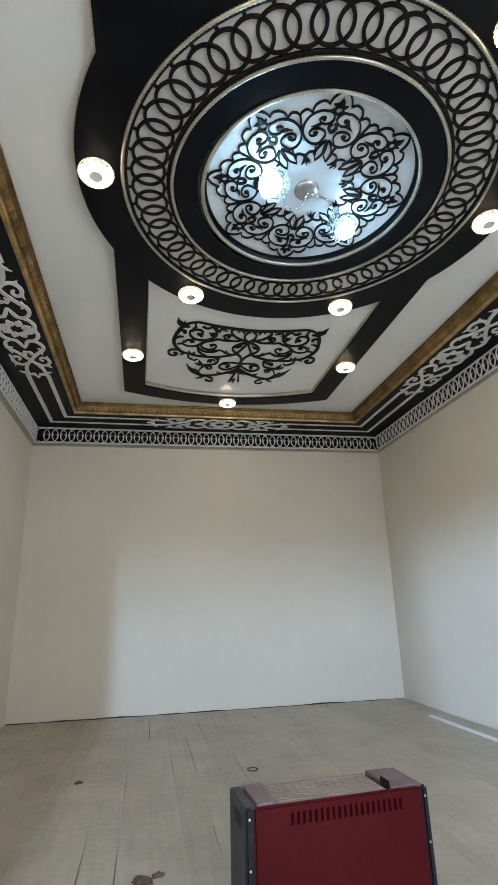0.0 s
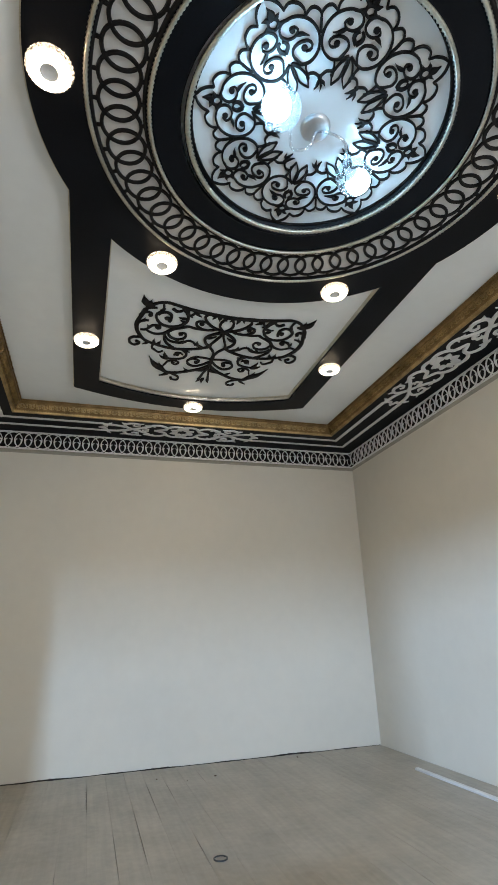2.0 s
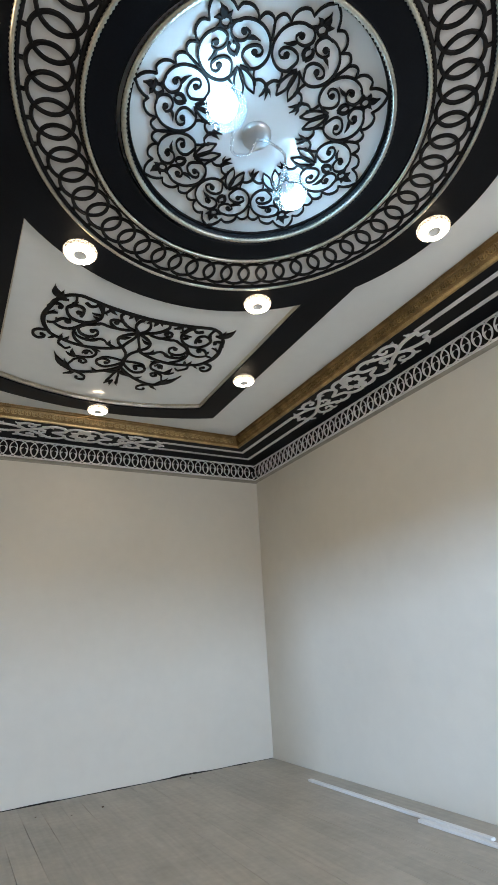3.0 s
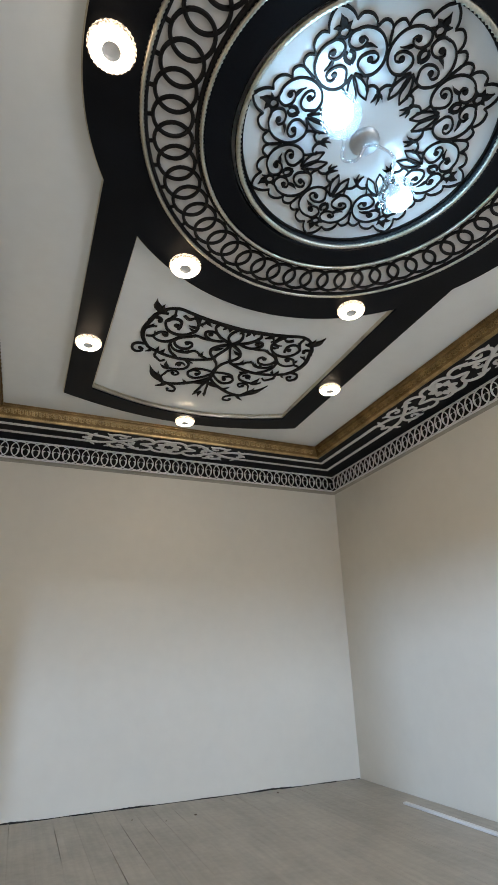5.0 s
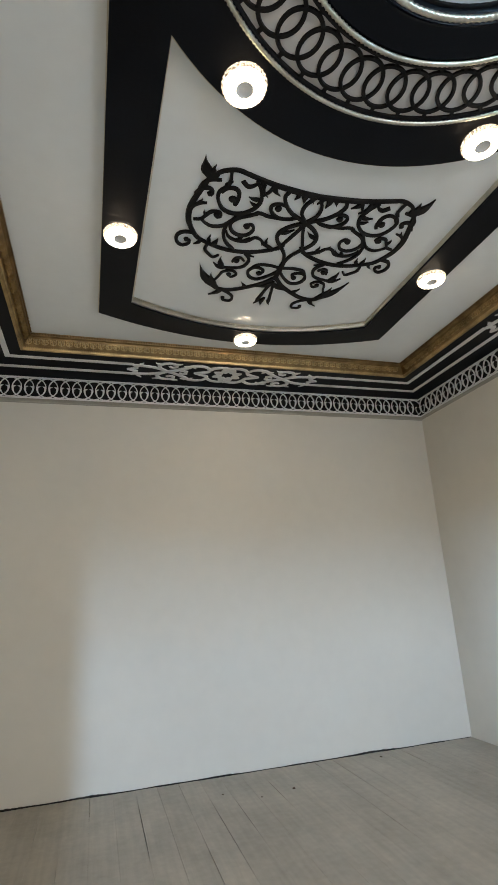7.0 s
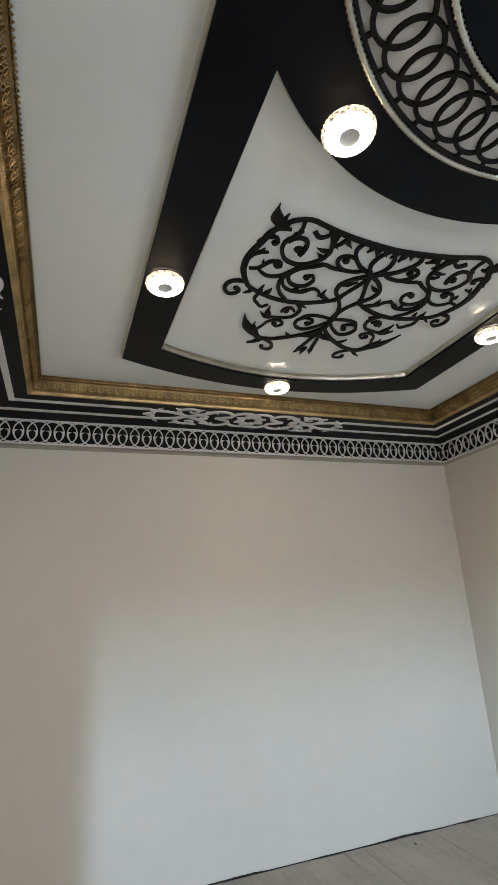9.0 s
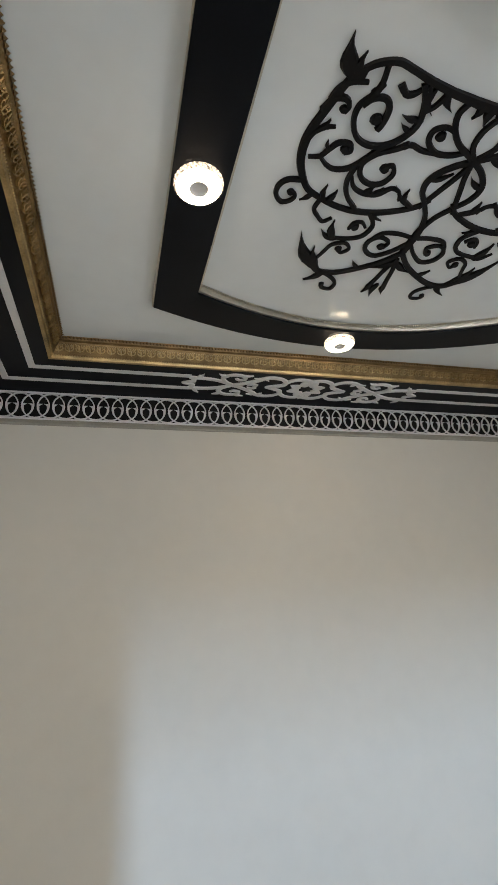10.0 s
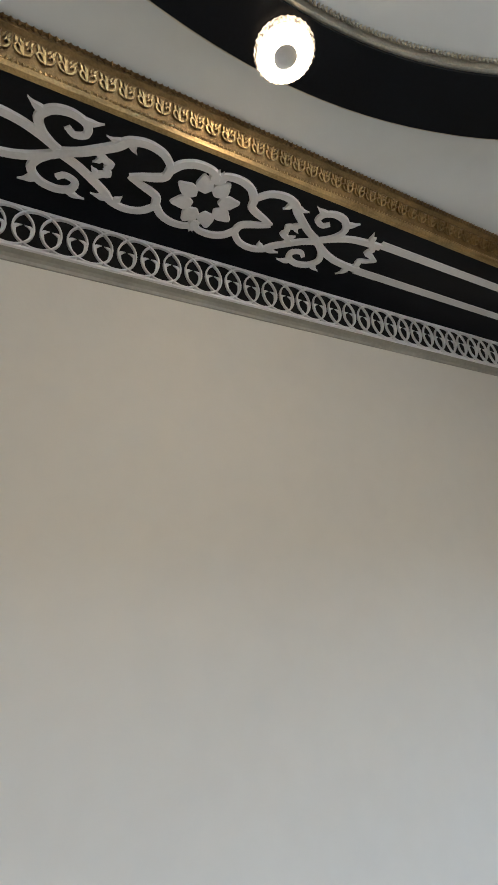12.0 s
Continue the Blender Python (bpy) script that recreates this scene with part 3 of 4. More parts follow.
part("cove", bm, BLACK, medal, "dark concave edge", True)


def rosette_sector(turn):
    """One of the eight points: scalloped edge, heart of scrolls, leaves towards the middle."""
    bm = bmesh.new()
    k = 0.008
    ca, sa = math.cos(turn), math.sin(turn)

    def place(p, q, h):
        return (MX + p * ca - q * sa, MY + p * sa + q * ca, DISC - h)
    for g in (1, -1):
        def q(*pts):
            return [(p, g * t) for p, t in pts]
        # lobed edge with an ogee tip
        stroke(bm, q((0.555, 0.0), (0.545, 0.012), (0.534, 0.028), (0.510, 0.045), (0.484, 0.052)), 0.012, 0.012, 0.009, k, place, bold=0.82)
        stroke(bm, q((0.482, 0.050), (0.494, 0.076), (0.480, 0.104), (0.455, 0.117), (0.430, 0.115)), 0.009, 0.012, 0.009, k, place, bold=0.82)
        stroke(bm, q((0.429, 0.112), (0.442, 0.142), (0.431, 0.161), (0.411, 0.168), (0.392, 0.162)), 0.009, 0.012, 0.009, k, place, bold=0.82)
        stroke(bm, q((0.396, 0.163), (0.372, 0.153), (0.350, 0.144)), 0.011, 0.009, 0.011, k, place, bold=0.82)
        # round heart
        stroke(bm, q((0.450, 0.030), (0.448, 0.072), (0.428, 0.108), (0.395, 0.131), (0.352, 0.137), (0.314, 0.125), (0.288, 0.102), (0.275, 0.068), (0.284, 0.034), (0.304, 0.004)), 0.010, 0.012, 0.012, k, place, bold=0.82)
        # outer pair of scrolls
        stroke(bm, q((0.448, 0.058), (0.450, 0.034), (0.436, 0.014), (0.410, 0.008), (0.388, 0.028), (0.386, 0.057), (0.402, 0.074), (0.419, 0.062)), 0.010, 0.012, 0.008, k, place, bold=0.82)
        drop(bm, 0.410, g * 0.054, 0.013, k, place)
        leaf(bm, 0.388, g * 0.056, 0.362, g * 0.104, 0.016, k, place)
        # inner pair of scrolls
        stroke(bm, q((0.282, 0.040), (0.302, 0.030), (0.330, 0.022), (0.352, 0.036), (0.358, 0.066), (0.348, 0.094), (0.328, 0.102), (0.315, 0.088), (0.320, 0.070)), 0.010, 0.012, 0.008, k, place, bold=0.82)
        drop(bm, 0.330, g * 0.070, 0.013, k, place)
        # dark knot that ties the scrolls
        stroke(bm, q((0.392, 0.004), (0.382, 0.016), (0.364, 0.016), (0.346, 0.0)), 0.012, 0.020, 0.020, k, place, bold=0.82)
        # trefoil in the tip, with an open eye
        stroke(bm, q((0.440, 0.0), (0.452, 0.018), (0.470, 0.016), (0.480, 0.0)), 0.012, 0.014, 0.012, k, place, bold=0.82)
        leaf(bm, 0.474, g * 0.008, 0.486, g * 0.036, 0.020, k, place)
        leaf(bm, 0.452, g * 0.014, 0.456, g * 0.040, 0.016, k, place)
        # pair of open petals towards the middle
        stroke(bm, q((0.300, 0.002), (0.262, 0.005), (0.222, 0.006), (0.186, 0.028)), 0.010, 0.009, 0.007, k, place, bold=0.82)
        stroke(bm, q((0.296, 0.010), (0.270, 0.028), (0.228, 0.040), (0.186, 0.028)), 0.010, 0.010, 0.007, k, place, bold=0.82)
        # shoulders of the shield between two points
        stroke(bm, q((0.278, 0.056), (0.256, 0.046), (0.230, 0.044)), 0.010, 0.009, 0.008, k, place, bold=0.82)
    leaf(bm, 0.472, 0.0, 0.522, 0.0, 0.034, k, place)
    # dark palmette between two points, near the middle
    c2, s2 = math.cos(math.pi / 8), math.sin(math.pi / 8)

    def mid(p, q, h):
        return place(p * c2 - q * s2, p * s2 + q * c2, h)
    leaf(bm, 0.216, 0.0, 0.160, 0.0, 0.017, k, mid)
    drop(bm, 0.214, 0.0, 0.010, k, mid)
    for g in (1, -1):
        leaf(bm, 0.206, g * 0.004, 0.172, g * 0.024, 0.012, k, mid)
        stroke(bm, [(0.220, 0.0), (0.238, g * 0.026), (0.232, g * 0.052), (0.216, g * 0.050)], 0.010, 0.009, 0.006, k, mid)
        drop(bm, 0.219, g * 0.047, 0.007, k, mid)
    bmesh.ops.recalc_face_normals(bm, faces=bm.faces)
    return bm


for i in range(8):
    part("rosette_point", rosette_sector(i * math.pi / 4), CARVED, medal, "black carved scrollwork point")

# ---- carved filigree on the panel ----


def filigree():
    ob = tagged(new("filigree_ornament"), "black carved scroll filigree on the white ceiling panel", "ornament")
    k, zf = 0.010, CEIL

    def place(u, v, h):
        return (u, v + 0.053, zf - h)
    for g in (1, -1):
        bm = bmesh.new()

        def q(*pts):
            return [(g * u, v) for u, v in pts]

        def lf(u0, v0, u1, v1, w):
            leaf(bm, g * u0, v0, g * u1, v1, w, k, place)
        def line(w0, w1, w2, *pts):
            stroke(bm, q(*pts), w0, w1, w2, k, place)

        def knob(u, v, r):
            drop(bm, g * u, v, r, k, place)
        # outer contour, thickest on its flank, running in to the axis
        line(0.022, 0.034, 0.022, (-0.556, 4.250), (-0.592, 4.36), (-0.618, 4.45), (-0.622, 4.523), (-0.605, 4.596), (-0.554, 4.68), (-0.497, 4.714))
        line(0.022, 0.027, 0.022, (-0.510, 4.708), (-0.420, 4.742), (-0.330, 4.756), (-0.236, 4.748), (-0.150, 4.721), (-0.084, 4.686), (-0.052, 4.645))
        # flame at the shoulder
        lf(-0.556, 4.275, -0.606, 4.150, 0.060)
        lf(-0.545, 4.268, -0.548, 4.190, 0.034)
        lf(-0.555, 4.285, -0.520, 4.222, 0.028)
        # upper rim
        line(0.020, 0.022, 0.028, (-0.552, 4.258), (-0.507, 4.219), (-0.446, 4.200), (-0.390, 4.211), (-0.309, 4.232), (-0.214, 4.251))
        line(0.028, 0.034, 0.032, (-0.224, 4.249), (-0.105, 4.264), (0.004, 4.270))
        # hook outside the flank
        line(0.022, 0.020, 0.014, (-0.575, 4.650), (-0.631, 4.660), (-0.657, 4.691), (-0.655, 4.735), (-0.626, 4.764), (-0.594, 4.752), (-0.582, 4.725), (-0.603, 4.708))
        knob(-0.604, 4.714, 0.015)
        # buds inside the flank
        line(0.014, 0.018, 0.012, (-0.600, 4.345), (-0.587, 4.308), (-0.556, 4.282), (-0.505, 4.272))
        line(0.016, 0.021, 0.014, (-0.614, 4.382), (-0.588, 4.342), (-0.552, 4.333), (-0.531, 4.353), (-0.538, 4.376))
        knob(-0.544, 4.368, 0.014)
        line(0.020, 0.018, 0.008, (-0.624, 4.500), (-0.606, 4.458), (-0.575, 4.436), (-0.545, 4.428))
        lf(-0.598, 4.452, -0.570, 4.405, 0.020)
        # great ring scroll
        line(0.016, 0.021, 0.020, (-0.470, 4.212), (-0.462, 4.266), (-0.474, 4.306), (-0.500, 4.345), (-0.495, 4.397), (-0.460, 4.450), (-0.403, 4.470), (-0.342, 4.455), (-0.298, 4.411), (-0.281, 4.357), (-0.300, 4.293), (-0.335, 4.240))
        line(0.014, 0.022, 0.022, (-0.489, 4.344), (-0.466, 4.315), (-0.430, 4.308), (-0.402, 4.333), (-0.398, 4.380), (-0.406, 4.412))
        knob(-0.424, 4.380, 0.022)
        lf(-0.482, 4.300, -0.448, 4.268, 0.024)
        line(0.024, 0.022, 0.010, (-0.404, 4.258), (-0.372, 4.283), (-0.345, 4.274), (-0.325, 4.248))
        lf(-0.284, 4.352, -0.350, 4.346, 0.026)
        lf(-0.292, 4.395, -0.338, 4.372, 0.018)
        # leaf cluster under the rim
        lf(-0.316, 4.240, -0.252, 4.330, 0.036)
        lf(-0.290, 4.240, -0.270, 4.352, 0.024)
        lf(-0.250, 4.250, -0.196, 4.305, 0.034)
        line(0.018, 0.016, 0.010, (-0.244, 4.258), (-0.262, 4.300), (-0.292, 4.330))
        # second scroll with its tail
        line(0.012, 0.020, 0.014, (-0.594, 4.553), (-0.554, 4.543), (-0.534, 4.514), (-0.510, 4.482), (-0.470, 4.478), (-0.456, 4.503), (-0.478, 4.515))
        knob(-0.478, 4.502, 0.018)
        lf(-0.535, 4.515, -0.548, 4.478, 0.016)
        line(0.012, 0.020, 0.016, (-0.556, 4.542), (-0.520, 4.572), (-0.480, 4.584), (-0.430, 4.567), (-0.392, 4.520), (-0.368, 4.482), (-0.340, 4.455))
        # third scroll
        line(0.016, 0.022, 0.016, (-0.150, 4.453), (-0.212, 4.452), (-0.262, 4.440), (-0.302, 4.463), (-0.362, 4.496), (-0.394, 4.543), (-0.374, 4.596), (-0.328, 4.620), (-0.281, 4.608), (-0.260, 4.562), (-0.280, 4.530), (-0.306, 4.540))
        knob(-0.302, 4.548, 0.020)
        lf(-0.268, 4.446, -0.292, 4.440, 0.036)
        line(0.018, 0.020, 0.018, (-0.412, 4.560), (-0.414, 4.625), (-0.385, 4.690), (-0.328, 4.742))
        line(0.014, 0.024, 0.010, (-0.404, 4.605), (-0.380, 4.644), (-0.332, 4.666), (-0.272, 4.660), (-0.232, 4.624), (-0.190, 4.638), (-0.176, 4.672))
        lf(-0.330, 4.668, -0.300, 4.620, 0.026)
        lf(-0.290, 4.664, -0.262, 4.624, 0.022)
        lf(-0.100, 4.694, -0.222, 4.606, 0.026)
        lf(-0.150, 4.670, -0.160, 4.612, 0.020)
        # scroll next to the crossing
        line(0.014, 0.022, 0.018, (-0.128, 4.372), (-0.176, 4.357), (-0.214, 4.375), (-0.206, 4.418), (-0.158, 4.452), (-0.093, 4.448), (-0.048, 4.425))
        knob(-0.176, 4.392, 0.020)
        # bands that cross on the axis
        line(0.020, 0.024, 0.020, (-0.158, 4.268), (-0.168, 4.307), (-0.144, 4.358), (-0.096, 4.406), (-0.030, 4.440), (0.060, 4.492), (0.110, 4.550), (0.106, 4.612), (0.060, 4.672), (0.020, 4.730), (0.0, 4.800))
        line(0.018, 0.020, 0.018, (0.0, 4.452), (0.042, 4.398), (0.044, 4.335), (0.012, 4.275))
        lf(-0.110, 4.560, -0.038, 4.515, 0.026)
        line(0.018, 0.020, 0.018, (0.0, 4.455), (-0.014, 4.520), (-0.044, 4.600), (-0.078, 4.690))
        lf(-0.064, 4.262, -0.060, 4.330, 0.038)
        lf(-0.030, 4.266, -0.008, 4.318, 0.030)
        lf(-0.104, 4.262, -0.118, 4.312, 0.028)
        line(0.026, 0.026, 0.030, (0.0, 4.780), (0.004, 4.860), (0.0, 4.960))
        # leaves and hooks under the contour
        lf(-0.470, 4.726, -0.478, 4.652, 0.026)
        lf(-0.455, 4.728, -0.432, 4.668, 0.028)
        lf(-0.520, 4.705, -0.560, 4.742, 0.024)
        line(0.018, 0.018, 0.012, (-0.480, 4.722), (-0.486, 4.775), (-0.462, 4.806), (-0.428, 4.832), (-0.398, 4.806))
        lf(-0.250, 4.752, -0.190, 4.782, 0.020)
        line(0.020, 0.020, 0.016, (-0.262, 4.752), (-0.218, 4.800), (-0.212, 4.838), (-0.232, 4.882), (-0.280, 4.904), (-0.352, 4.912))
        line(0.012, 0.016, 0.012, (-0.305, 4.852), (-0.296, 4.816), (-0.266, 4.806), (-0.238, 4.830))
        knob(-0.282, 4.838, 0.020)
        lf(-0.345, 4.922, -0.380, 4.812, 0.038)
        lf(-0.350, 4.922, -0.418, 4.872, 0.026)
        # round scroll beside the axis
        line(0.018, 0.021, 0.014, (-0.006, 4.880), (-0.053, 4.940), (-0.116, 4.984), (-0.172, 4.962), (-0.186, 4.908), (-0.149, 4.872), (-0.096, 4.892), (-0.106, 4.932))
        knob(-0.116, 4.926, 0.018)
        line(0.014, 0.018, 0.014, (-0.186, 4.905), (-0.150, 4.850), (-0.080, 4.838), (0.0, 4.850))
        # lower branch and the flame at its end
        line(0.026, 0.026, 0.030, (-0.004, 4.950), (-0.070, 5.022), (-0.160, 5.084), (-0.250, 5.126), (-0.332, 5.128), (-0.388, 5.080))
        lf(-0.340, 5.120, -0.492, 4.900, 0.068)
        lf(-0.350, 5.110, -0.405, 4.975, 0.050)
        lf(-0.300, 5.126, -0.380, 5.200, 0.036)
        line(0.018, 0.018, 0.012, (-0.320, 5.128), (-0.258, 5.158), (-0.216, 5.200), (-0.222, 5.246), (-0.270, 5.244), (-0.284, 5.220))
        knob(-0.276, 5.222, 0.014)
        line(0.012, 0.018, 0.012, (-0.372, 5.050), (-0.354, 5.000), (-0.337, 4.954), (-0.287, 4.932), (-0.250, 4.962), (-0.276, 4.994), (-0.300, 4.978))
        knob(-0.296, 4.974, 0.017)
        lf(-0.150, 5.078, -0.200, 5.030, 0.022)
        # hanging palmette
        line(0.022, 0.018, 0.024, (0.0, 4.985), (-0.020, 5.070), (-0.030, 5.140), (-0.042, 5.205))
        lf(-0.010, 5.010, -0.100, 5.060, 0.040)
        lf(-0.036, 5.180, -0.056, 5.246, 0.028)
        bmesh.ops.recalc_face_normals(bm, faces=bm.faces)
        part("scroll_half", bm, CARVED, ob)
    bm = bmesh.new()
    leaf(bm, 0.0, 5.17, 0.0, 5.270, 0.036, k, place)
    bmesh.ops.recalc_face_normals(bm, faces=bm.faces)
    part("hanging_leaf", bm, CARVED, ob)
    return ob


filigree()

# ---- lamps ----


def spot_lamp():
    """A drum-shaped LED downlight with a serrated crystal rim and a grey middle."""
    lamp = tagged(new("ceiling_spotlight"), "round warm LED spotlight with a crystal rim, lit", "ceiling light", "ceiling spotlights")
    bm = bmesh.new()
    lathe(bm, [(0.084, 0.0), (0.084, -0.0056), (0.066, -0.0084)], 40)
    part("mounting_ring", bm, CHROME, lamp, "chrome mounting ring")
    bm = bmesh.new()
    n = 60
    rows = []
    for i in range(n):
        a = 2 * math.pi * i / n
        k = 1.0 if i % 2 else 0.95
        rows.append([bm.verts.new((r * k * math.cos(a), r * k * math.sin(a), h)) for r, h in ((0.078, -0.0056), (0.088, -0.0098), (0.088, -0.0252), (0.082, -0.0308))])
    for i in range(n):
        p, q = rows[i], rows[(i + 1) % n]
        for j in range(3):
            bm.faces.new((p[j], q[j], q[j + 1], p[j + 1]))
    part("crystal_rim", bm, CUT, lamp, "cut crystal rim with a painted glow")
    bm = bmesh.new()
    lathe(bm, [(0.066, -0.0084), (0.076, -0.0168), (0.080, -0.0294), (0.076, -0.0364), (0.064, -0.0420), (0.050, -0.0434), (0.034, -0.0406)], 40)
    part("diffuser", bm, WARM, lamp, "glowing warm white diffuser", True)
    bm = bmesh.new()
    lathe(bm, [(0.034, -0.0406), (0.032, -0.0350), (0.021, -0.0308), (0.0005, -0.0294)], 32)
    part("centre_cap", bm, PVC, lamp, "grey-white centre cap", True)
    return lamp


RL = 1.092
spots = [(CX + RL * math.cos(radians(a)), CY + RL * math.sin(radians(a))) for a in (60, 120, 180, 240, 300, 0)]
spots += [(sx * 0.956, CY + sy * 1.872) for sx in (-1, 1) for sy in (1, -1)] + [(0.0, CY + 2.828), (0.0, CY - 2.828)]
lamp = spot_lamp()
for i, (x, y) in enumerate(spots):
    if i == 0:
        lamp.matrix_basis = pose(x, y, PLATE - 0.0005)
    else:
        copy_thing(lamp, pose(x, y, PLATE - 0.0005, 0, 0, 37 * i))


def tube(bm, pts, r, n=8, step=0.012):
    """A round bar along a line in space."""
    line = [Vector(p) for p in curve_points(pts, step)]
    rows = []
    for i, p in enumerate(line):
        d = (line[min(i + 1, len(line) - 1)] - line[max(i - 1, 0)]).normalized()
        u = d.orthogonal().normalized() if i == 0 else (u - d * u.dot(d)).normalized()
        w = d.cross(u)
        rows.append([bm.verts.new(p + r * (math.cos(2 * math.pi * j / n) * u + math.sin(2 * math.pi * j / n) * w)) for j in range(n)])
    for a, b in zip(rows, rows[1:]):
        for j in range(n):
            bm.faces.new((a[j], b[j], b[(j + 1) % n], a[(j + 1) % n]))
    bm.faces.new(rows[0]), bm.faces.new(rows[-1])
    bmesh.ops.recalc_face_normals(bm, faces=bm.faces)


def chandelier():
    base = DISC
    ob = tagged(new("chandelier"), "two-arm clear glass ceiling lamp with crackled globes, lit", "chandelier")
    bm = bmesh.new()
    lathe(bm, [(0.066, 0.0), (0.066, -0.010), (0.056, -0.020), (0.030, -0.026), (0.0005, -0.027)], 40, (CX, CY, base))
    part("hub", bm, SATIN, ob, "satin metal round hub", True)
    balls = ((-0.211, 2.747), (0.226, 2.963))
    bm = bmesh.new()
    a, b = Vector((*balls[0], 3.05)), Vector((*balls[1], 3.05))
    m = Vector((CX, CY, 3.075))
    side = Vector((-(b - a).y, (b - a).x, 0)).normalized()
    for g, e in ((1, a), (-1, b)):
        tube(bm, [m + Vector((0, 0, 0.045)), m + g * side * 0.05 + Vector((0, 0, 0.0)), m.lerp(e, 0.30) + g * side * 0.085 - Vector((0, 0, 0.03)), m.lerp(e, 0.62) + g * side * 0.03 - Vector((0, 0, 0.02)), m.lerp(e, 0.80)], 0.007)
    part("arm", bm, ARMGLASS, ob, "curved clear glass arms", True)
    for (x, y) in balls:
        out = Vector((x - CX, y - CY, 0)).normalized()
        bm = bmesh.new()
        bmesh.ops.create_icosphere(bm, subdivisions=4, radius=0.082)
        for v in bm.verts:
            v.co *= 1 + 0.03 * noise.noise(v.co * 80)
        bmesh.ops.translate(bm, vec=(x, y, 3.022), verts=bm.verts)
        globe = part("globe", bm, CRACKLE, ob, "crackled clear glass globe")
        bm = bmesh.new()
        bmesh.ops.create_uvsphere(bm, u_segments=28, v_segments=18, radius=0.057)
        aim = (out - Vector((0, 0, 0.35))).normalized()
        bmesh.ops.delete(bm, geom=[v for v in bm.verts if v.co.dot(aim) < -0.038], context="VERTS")
        seat = Vector((x, y, 3.012)) + out * 0.026
        bmesh.ops.translate(bm, vec=seat, verts=bm.verts)
        part("bulb", bm, COOL, globe, "lit cool white bulb", True)
        bm = bmesh.new()
        lathe(bm, [(0.0005, -0.075), (0.014, -0.075), (0.018, -0.060), (0.030, -0.046), (0.043, -0.030), (0.0005, -0.028)], 28)
        bmesh.ops.transform(bm, matrix=Matrix.Translation(seat) @ aim.to_track_quat("Z", "Y").to_matrix().to_4x4(), verts=bm.verts)
        part("bulb_base", bm, PVC, globe, "white bulb base", True)
        bm = bmesh.new()
        lathe(bm, [(0.020, 0.0), (0.020, 0.045), (0.012, 0.06), (0.0005, 0.061)], 20, (x - out.x * 0.03, y - out.y * 0.03, 3.075))
        part("socket", bm, CHROME, ob, "", True)
    return ob


chandelier()

# ---- things on the floor ----
# the old floor falls a little towards the east
FLOOR = pose(0, 0, 0.009, 0, 0.544, 0)


def on_floor(x, y, lift=0.0, turn=0.0):
    return FLOOR @ pose(x, y, lift, 0, 0, turn)



def machine():
    """A low red enamelled case with black edges, slots under its top edge and a finned top."""
    W, D, H = 0.687, 0.235, 0.368
    ob = tagged(new("red_heater_case"), "dark red enamelled metal heater case with black edges, on the floor", "heater")
    part("body", boxed(0.045, 0.012, 0.03, W - 0.03, D - 0.01, H - 0.012, bevel=0.006), RED, ob, "dark red enamelled sheet body")
    bm = bmesh.new()
    block(bm, 0.030, -0.001, 0.02, W - 0.022, 0.016, H, 0.0075)
    front = part("front_panel", bm, RED, ob, "dark red front sheet")
    for i in range(20):
        x = 0.16 + i * 0.0215
        part("vent_slot", boxed(x, -0.0025, H - 0.062, x + 0.009, 0.002, H - 0.026), SLOT, front)
    bm = bmesh.new()
    block(bm, 0.0, -0.004, 0.0, 0.030, 0.016, H + 0.002, 0.008)
    part("edge_post", bm, SLATE, ob, "black edge post")
    part("edge_post", boxed(W - 0.026, -0.004, 0.0, W, 0.016, H + 0.002, bevel=0.008), SLATE, ob)
    part("side_panel", boxed(0.002, 0.016, 0.0, 0.044, D, H - 0.002, bevel=0.004), SCUFF, ob, "scuffed grey side with a dark hand hole")
    part("hand_hole", boxed(-0.001, 0.07, H - 0.075, 0.003, 0.15, H - 0.035, bevel=0.001), SLATE, ob)
    part("side_panel", boxed(W - 0.030, 0.016, 0.0, W, D, H - 0.002, bevel=0.004), MAUVE, ob, "dusty purple-grey side")
    part("top_plate", boxed(0.048, 0.02, H - 0.013, 0.125, D - 0.01, H + 0.004, bevel=0.003), MAUVE, ob, "dusty purple-grey corner plate")
    part("top_plate", boxed(W - 0.135, 0.02, H - 0.013, W - 0.032, D - 0.01, H + 0.003, bevel=0.003), MAUVE, ob)
    part("top_bracket", boxed(W - 0.142, 0.02, H - 0.01, W - 0.138, 0.085, H + 0.022, bevel=0.001), SLATE, ob)
    bm = bmesh.new()
    for i in range(9):
        y = 0.026 + i * 0.0225
        block(bm, 0.127, y, H - 0.012, W - 0.147, y + 0.019, H - 0.005, 0.003)
    part("fin_grille", bm, FIN, ob, "dusty beige finned top")
    for x, z in ((0.015, H - 0.03), (W - 0.014, H - 0.03), (W - 0.014, H - 0.17), (0.015, H - 0.17)):
        bm = bmesh.new()
        lathe(bm, [(0.0045, 0.0), (0.004, 0.002), (0.0005, 0.003)], 12)
        s = part("screw", bm, STEEL, ob)
        s.matrix_basis = pose(x, -0.003, z, 90, 0, 0)
    ob.matrix_basis = on_floor(-0.454, 2.764, 0.0, 4.0)
    return ob


machine()

bm = bmesh.new()
block(bm, -0.019, -1.7, 0.0, 0.019, 0.0, 0.016, 0.003)
trunk = tagged(part("plastic_strip", bm, PVC), "long white plastic strip lying on the floor", "strip", "plastic strips")
trunk.matrix_basis = on_floor(1.80, 5.59, 0.001, 0.4)

second = copy_thing(trunk, on_floor(1.747, 4.36, 0.001, 1.0))

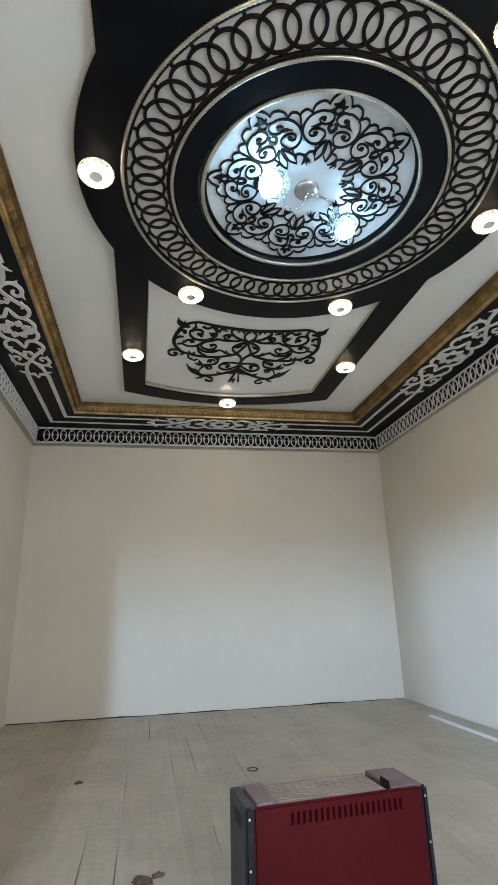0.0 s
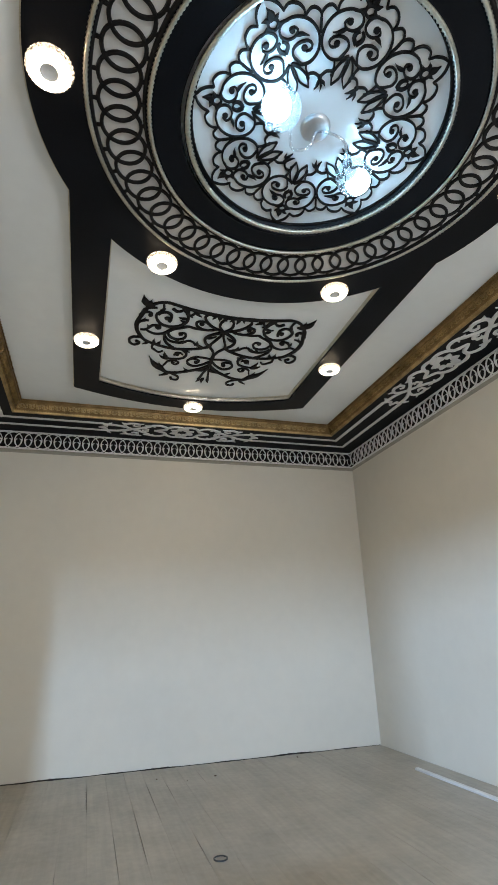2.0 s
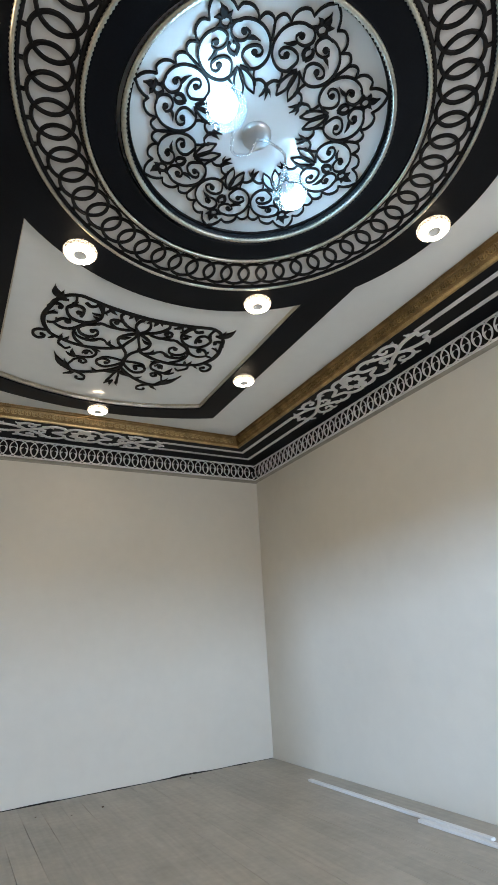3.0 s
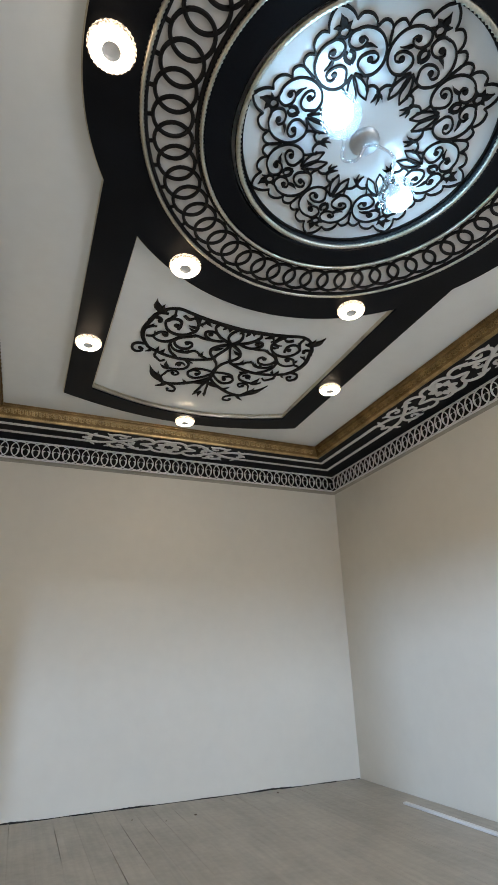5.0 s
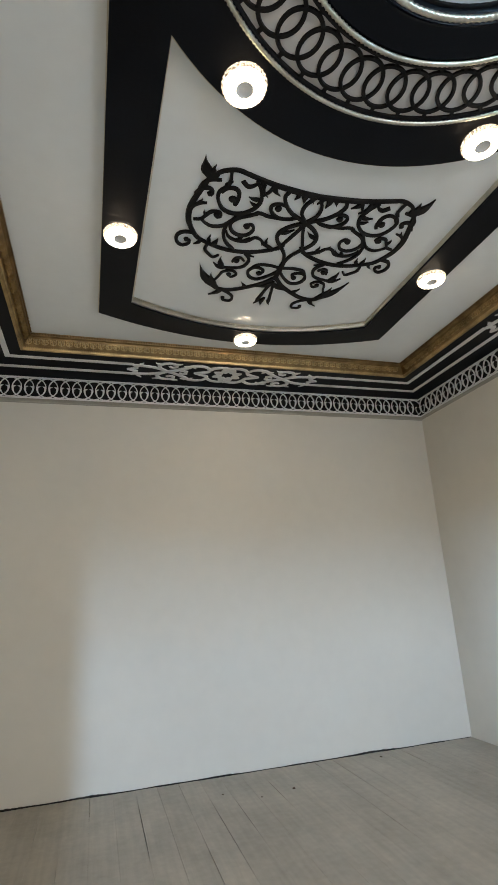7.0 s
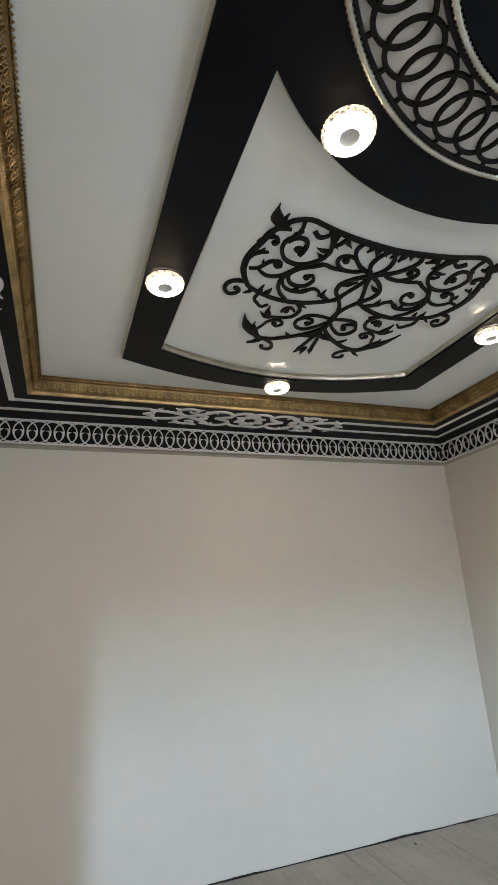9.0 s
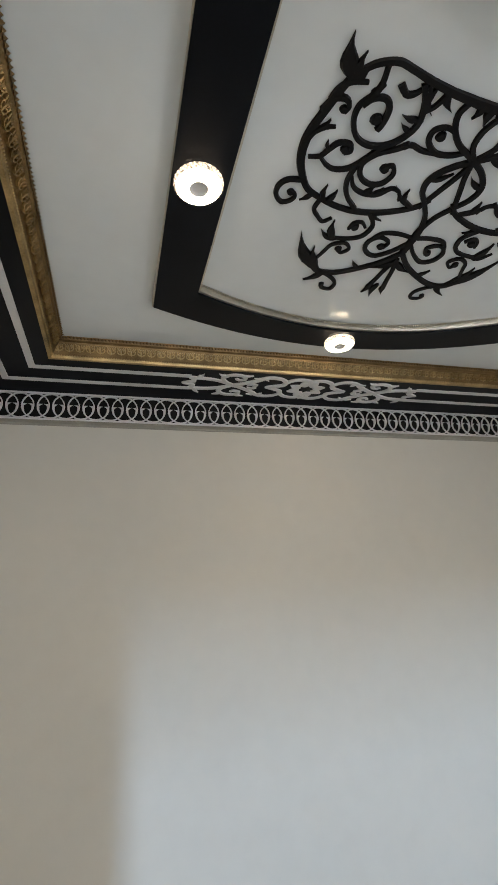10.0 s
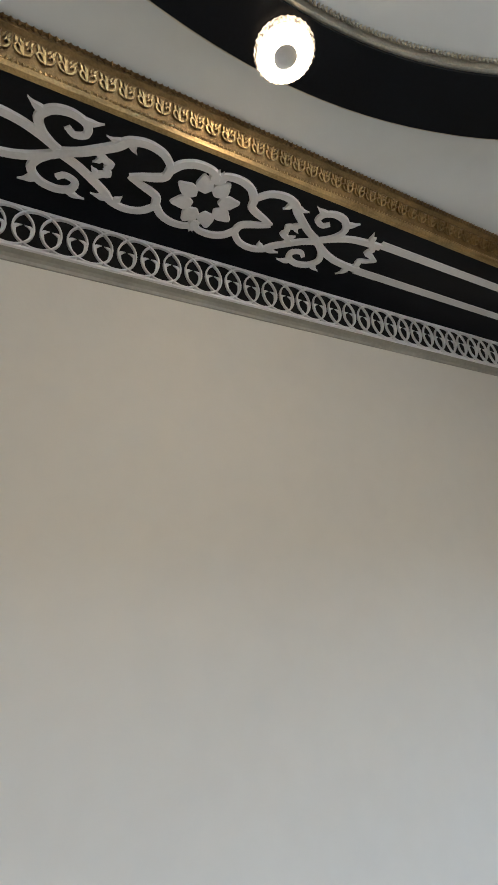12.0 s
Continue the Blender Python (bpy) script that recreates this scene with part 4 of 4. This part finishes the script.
bm = bmesh.new()
lathe(bm, [(0.037, 0.0), (0.037, 0.005), (0.034, 0.006), (0.031, 0.005), (0.031, 0.0)], 32)
o = tagged(part("washer_ring", bm, SCUFF), "small grey metal ring on the floorboards", "ring")
o.matrix_basis = on_floor(-0.087, 4.52, 0.001)


def scrap(x, y, r, h, seed, stretch=1.0):
    bm = bmesh.new()
    bmesh.ops.create_icosphere(bm, subdivisions=3, radius=r)
    for v in bm.verts:
        v.co *= 1 + 0.45 * noise.noise(v.co * (1.6 / r) + Vector((seed, 0, 0)))
        v.co.z = max(v.co.z, 0) * h / r
        v.co.x *= stretch
    ob = tagged(part("floor_scrap", bm, BROWN), "small dark crumb of rubble on the floorboards", "rubble", "rubble crumbs")
    ob.matrix_basis = on_floor(x, y, -0.001, 40 * seed)


for k, (x, y, r, h, st) in enumerate(((-1.172, 4.57, 0.022, 0.012, 1.3), (0.258, 6.10, 0.010, 0.008, 1.0), (-0.775, 3.265, 0.036, 0.012, 1.5), (0.02, 6.05, 0.006, 0.004, 1.0), (-0.715, 3.30, 0.022, 0.010, 1.2), (-0.20, 6.2, 0.006, 0.004, 1.5), (1.1, 6.42, 0.008, 0.006, 1.4))):
    scrap(x, y, r, h, k + 1, st)

# crumbled joint between the plaster and the boards
bm = bmesh.new()
prev = None
for i in range(421):
    x = FOOT_W + 0.01 + (FOOT_E - FOOT_W - 0.02) * i / 420
    p = FLOOR @ Vector((x, 0, 0))
    h = 0.002 + 0.022 * max(0.0, noise.noise(Vector((x * 2.3, 0, 7))) + 0.15) * (0.6 + 0.8 * abs(noise.noise(Vector((x * 23, 3, 1)))))
    now = [bm.verts.new((x, NORTH - dy, p.z + dz)) for dy, dz in ((0.004, -0.004), (0.007, h * 0.5), (0.003, h))]
    if prev:
        for k in range(2):
            bm.faces.new((prev[k], now[k], now[k + 1], prev[k + 1]))
    prev = now
part("plaster_crack", bm, DARK, bpy.data.objects["wall_north"], "dark crumbled joint along the foot")

# ---- floor boards ----
rnd = random.Random(4)
floor = tagged(new("floor"), "dusty grey-beige painted wooden floorboards", "floor", kind="structure")
floor.matrix_basis = FLOOR
PITCH = 0.1475
x = WEST + 0.012
x += (-0.443 - x) % PITCH - PITCH
while x < EAST:
    a, b = max(x, FOOT_W + 0.004), min(x + PITCH, FOOT_E - 0.004)
    if b - a > 0.02:
        y0, y1 = SOUTH + 0.005, FOOT_N - rnd.uniform(0.006, 0.016)
        top, n = rnd.uniform(-0.0015, 0.0), 120
        bm = bmesh.new()
        rows = []
        for i in range(n + 1):
            y = y0 + (y1 - y0) * i / n
            # the joint is filled with paint and dust but for open stretches
            g = [0.0001 + 0.0075 * max(0.0, noise.noise(Vector((e * 31.7, y * 1.5, 3.3))) - 0.14) * (0.6 + 0.8 * abs(noise.noise(Vector((e * 9.1, y * 14, 5.1))))) for e in (a, b)]
            end = rnd.uniform(-0.008, 0.004) if i == n else 0.0
            rows.append([bm.verts.new((px, y + end, pz)) for px, pz in ((a + g[0], -0.03), (a + g[0], top - 0.0006), (a + g[0] + 0.0010, top), (b - g[1] - 0.0010, top), (b - g[1], top - 0.0006), (b - g[1], -0.03))])
        for p, q in zip(rows, rows[1:]):
            for k in range(5):
                bm.faces.new((p[k], p[k + 1], q[k + 1], q[k]))
        bm.faces.new(rows[0]), bm.faces.new(rows[-1])
        bmesh.ops.recalc_face_normals(bm, faces=bm.faces)
        part("floor_board", bm, BOARD, floor)
    x += PITCH
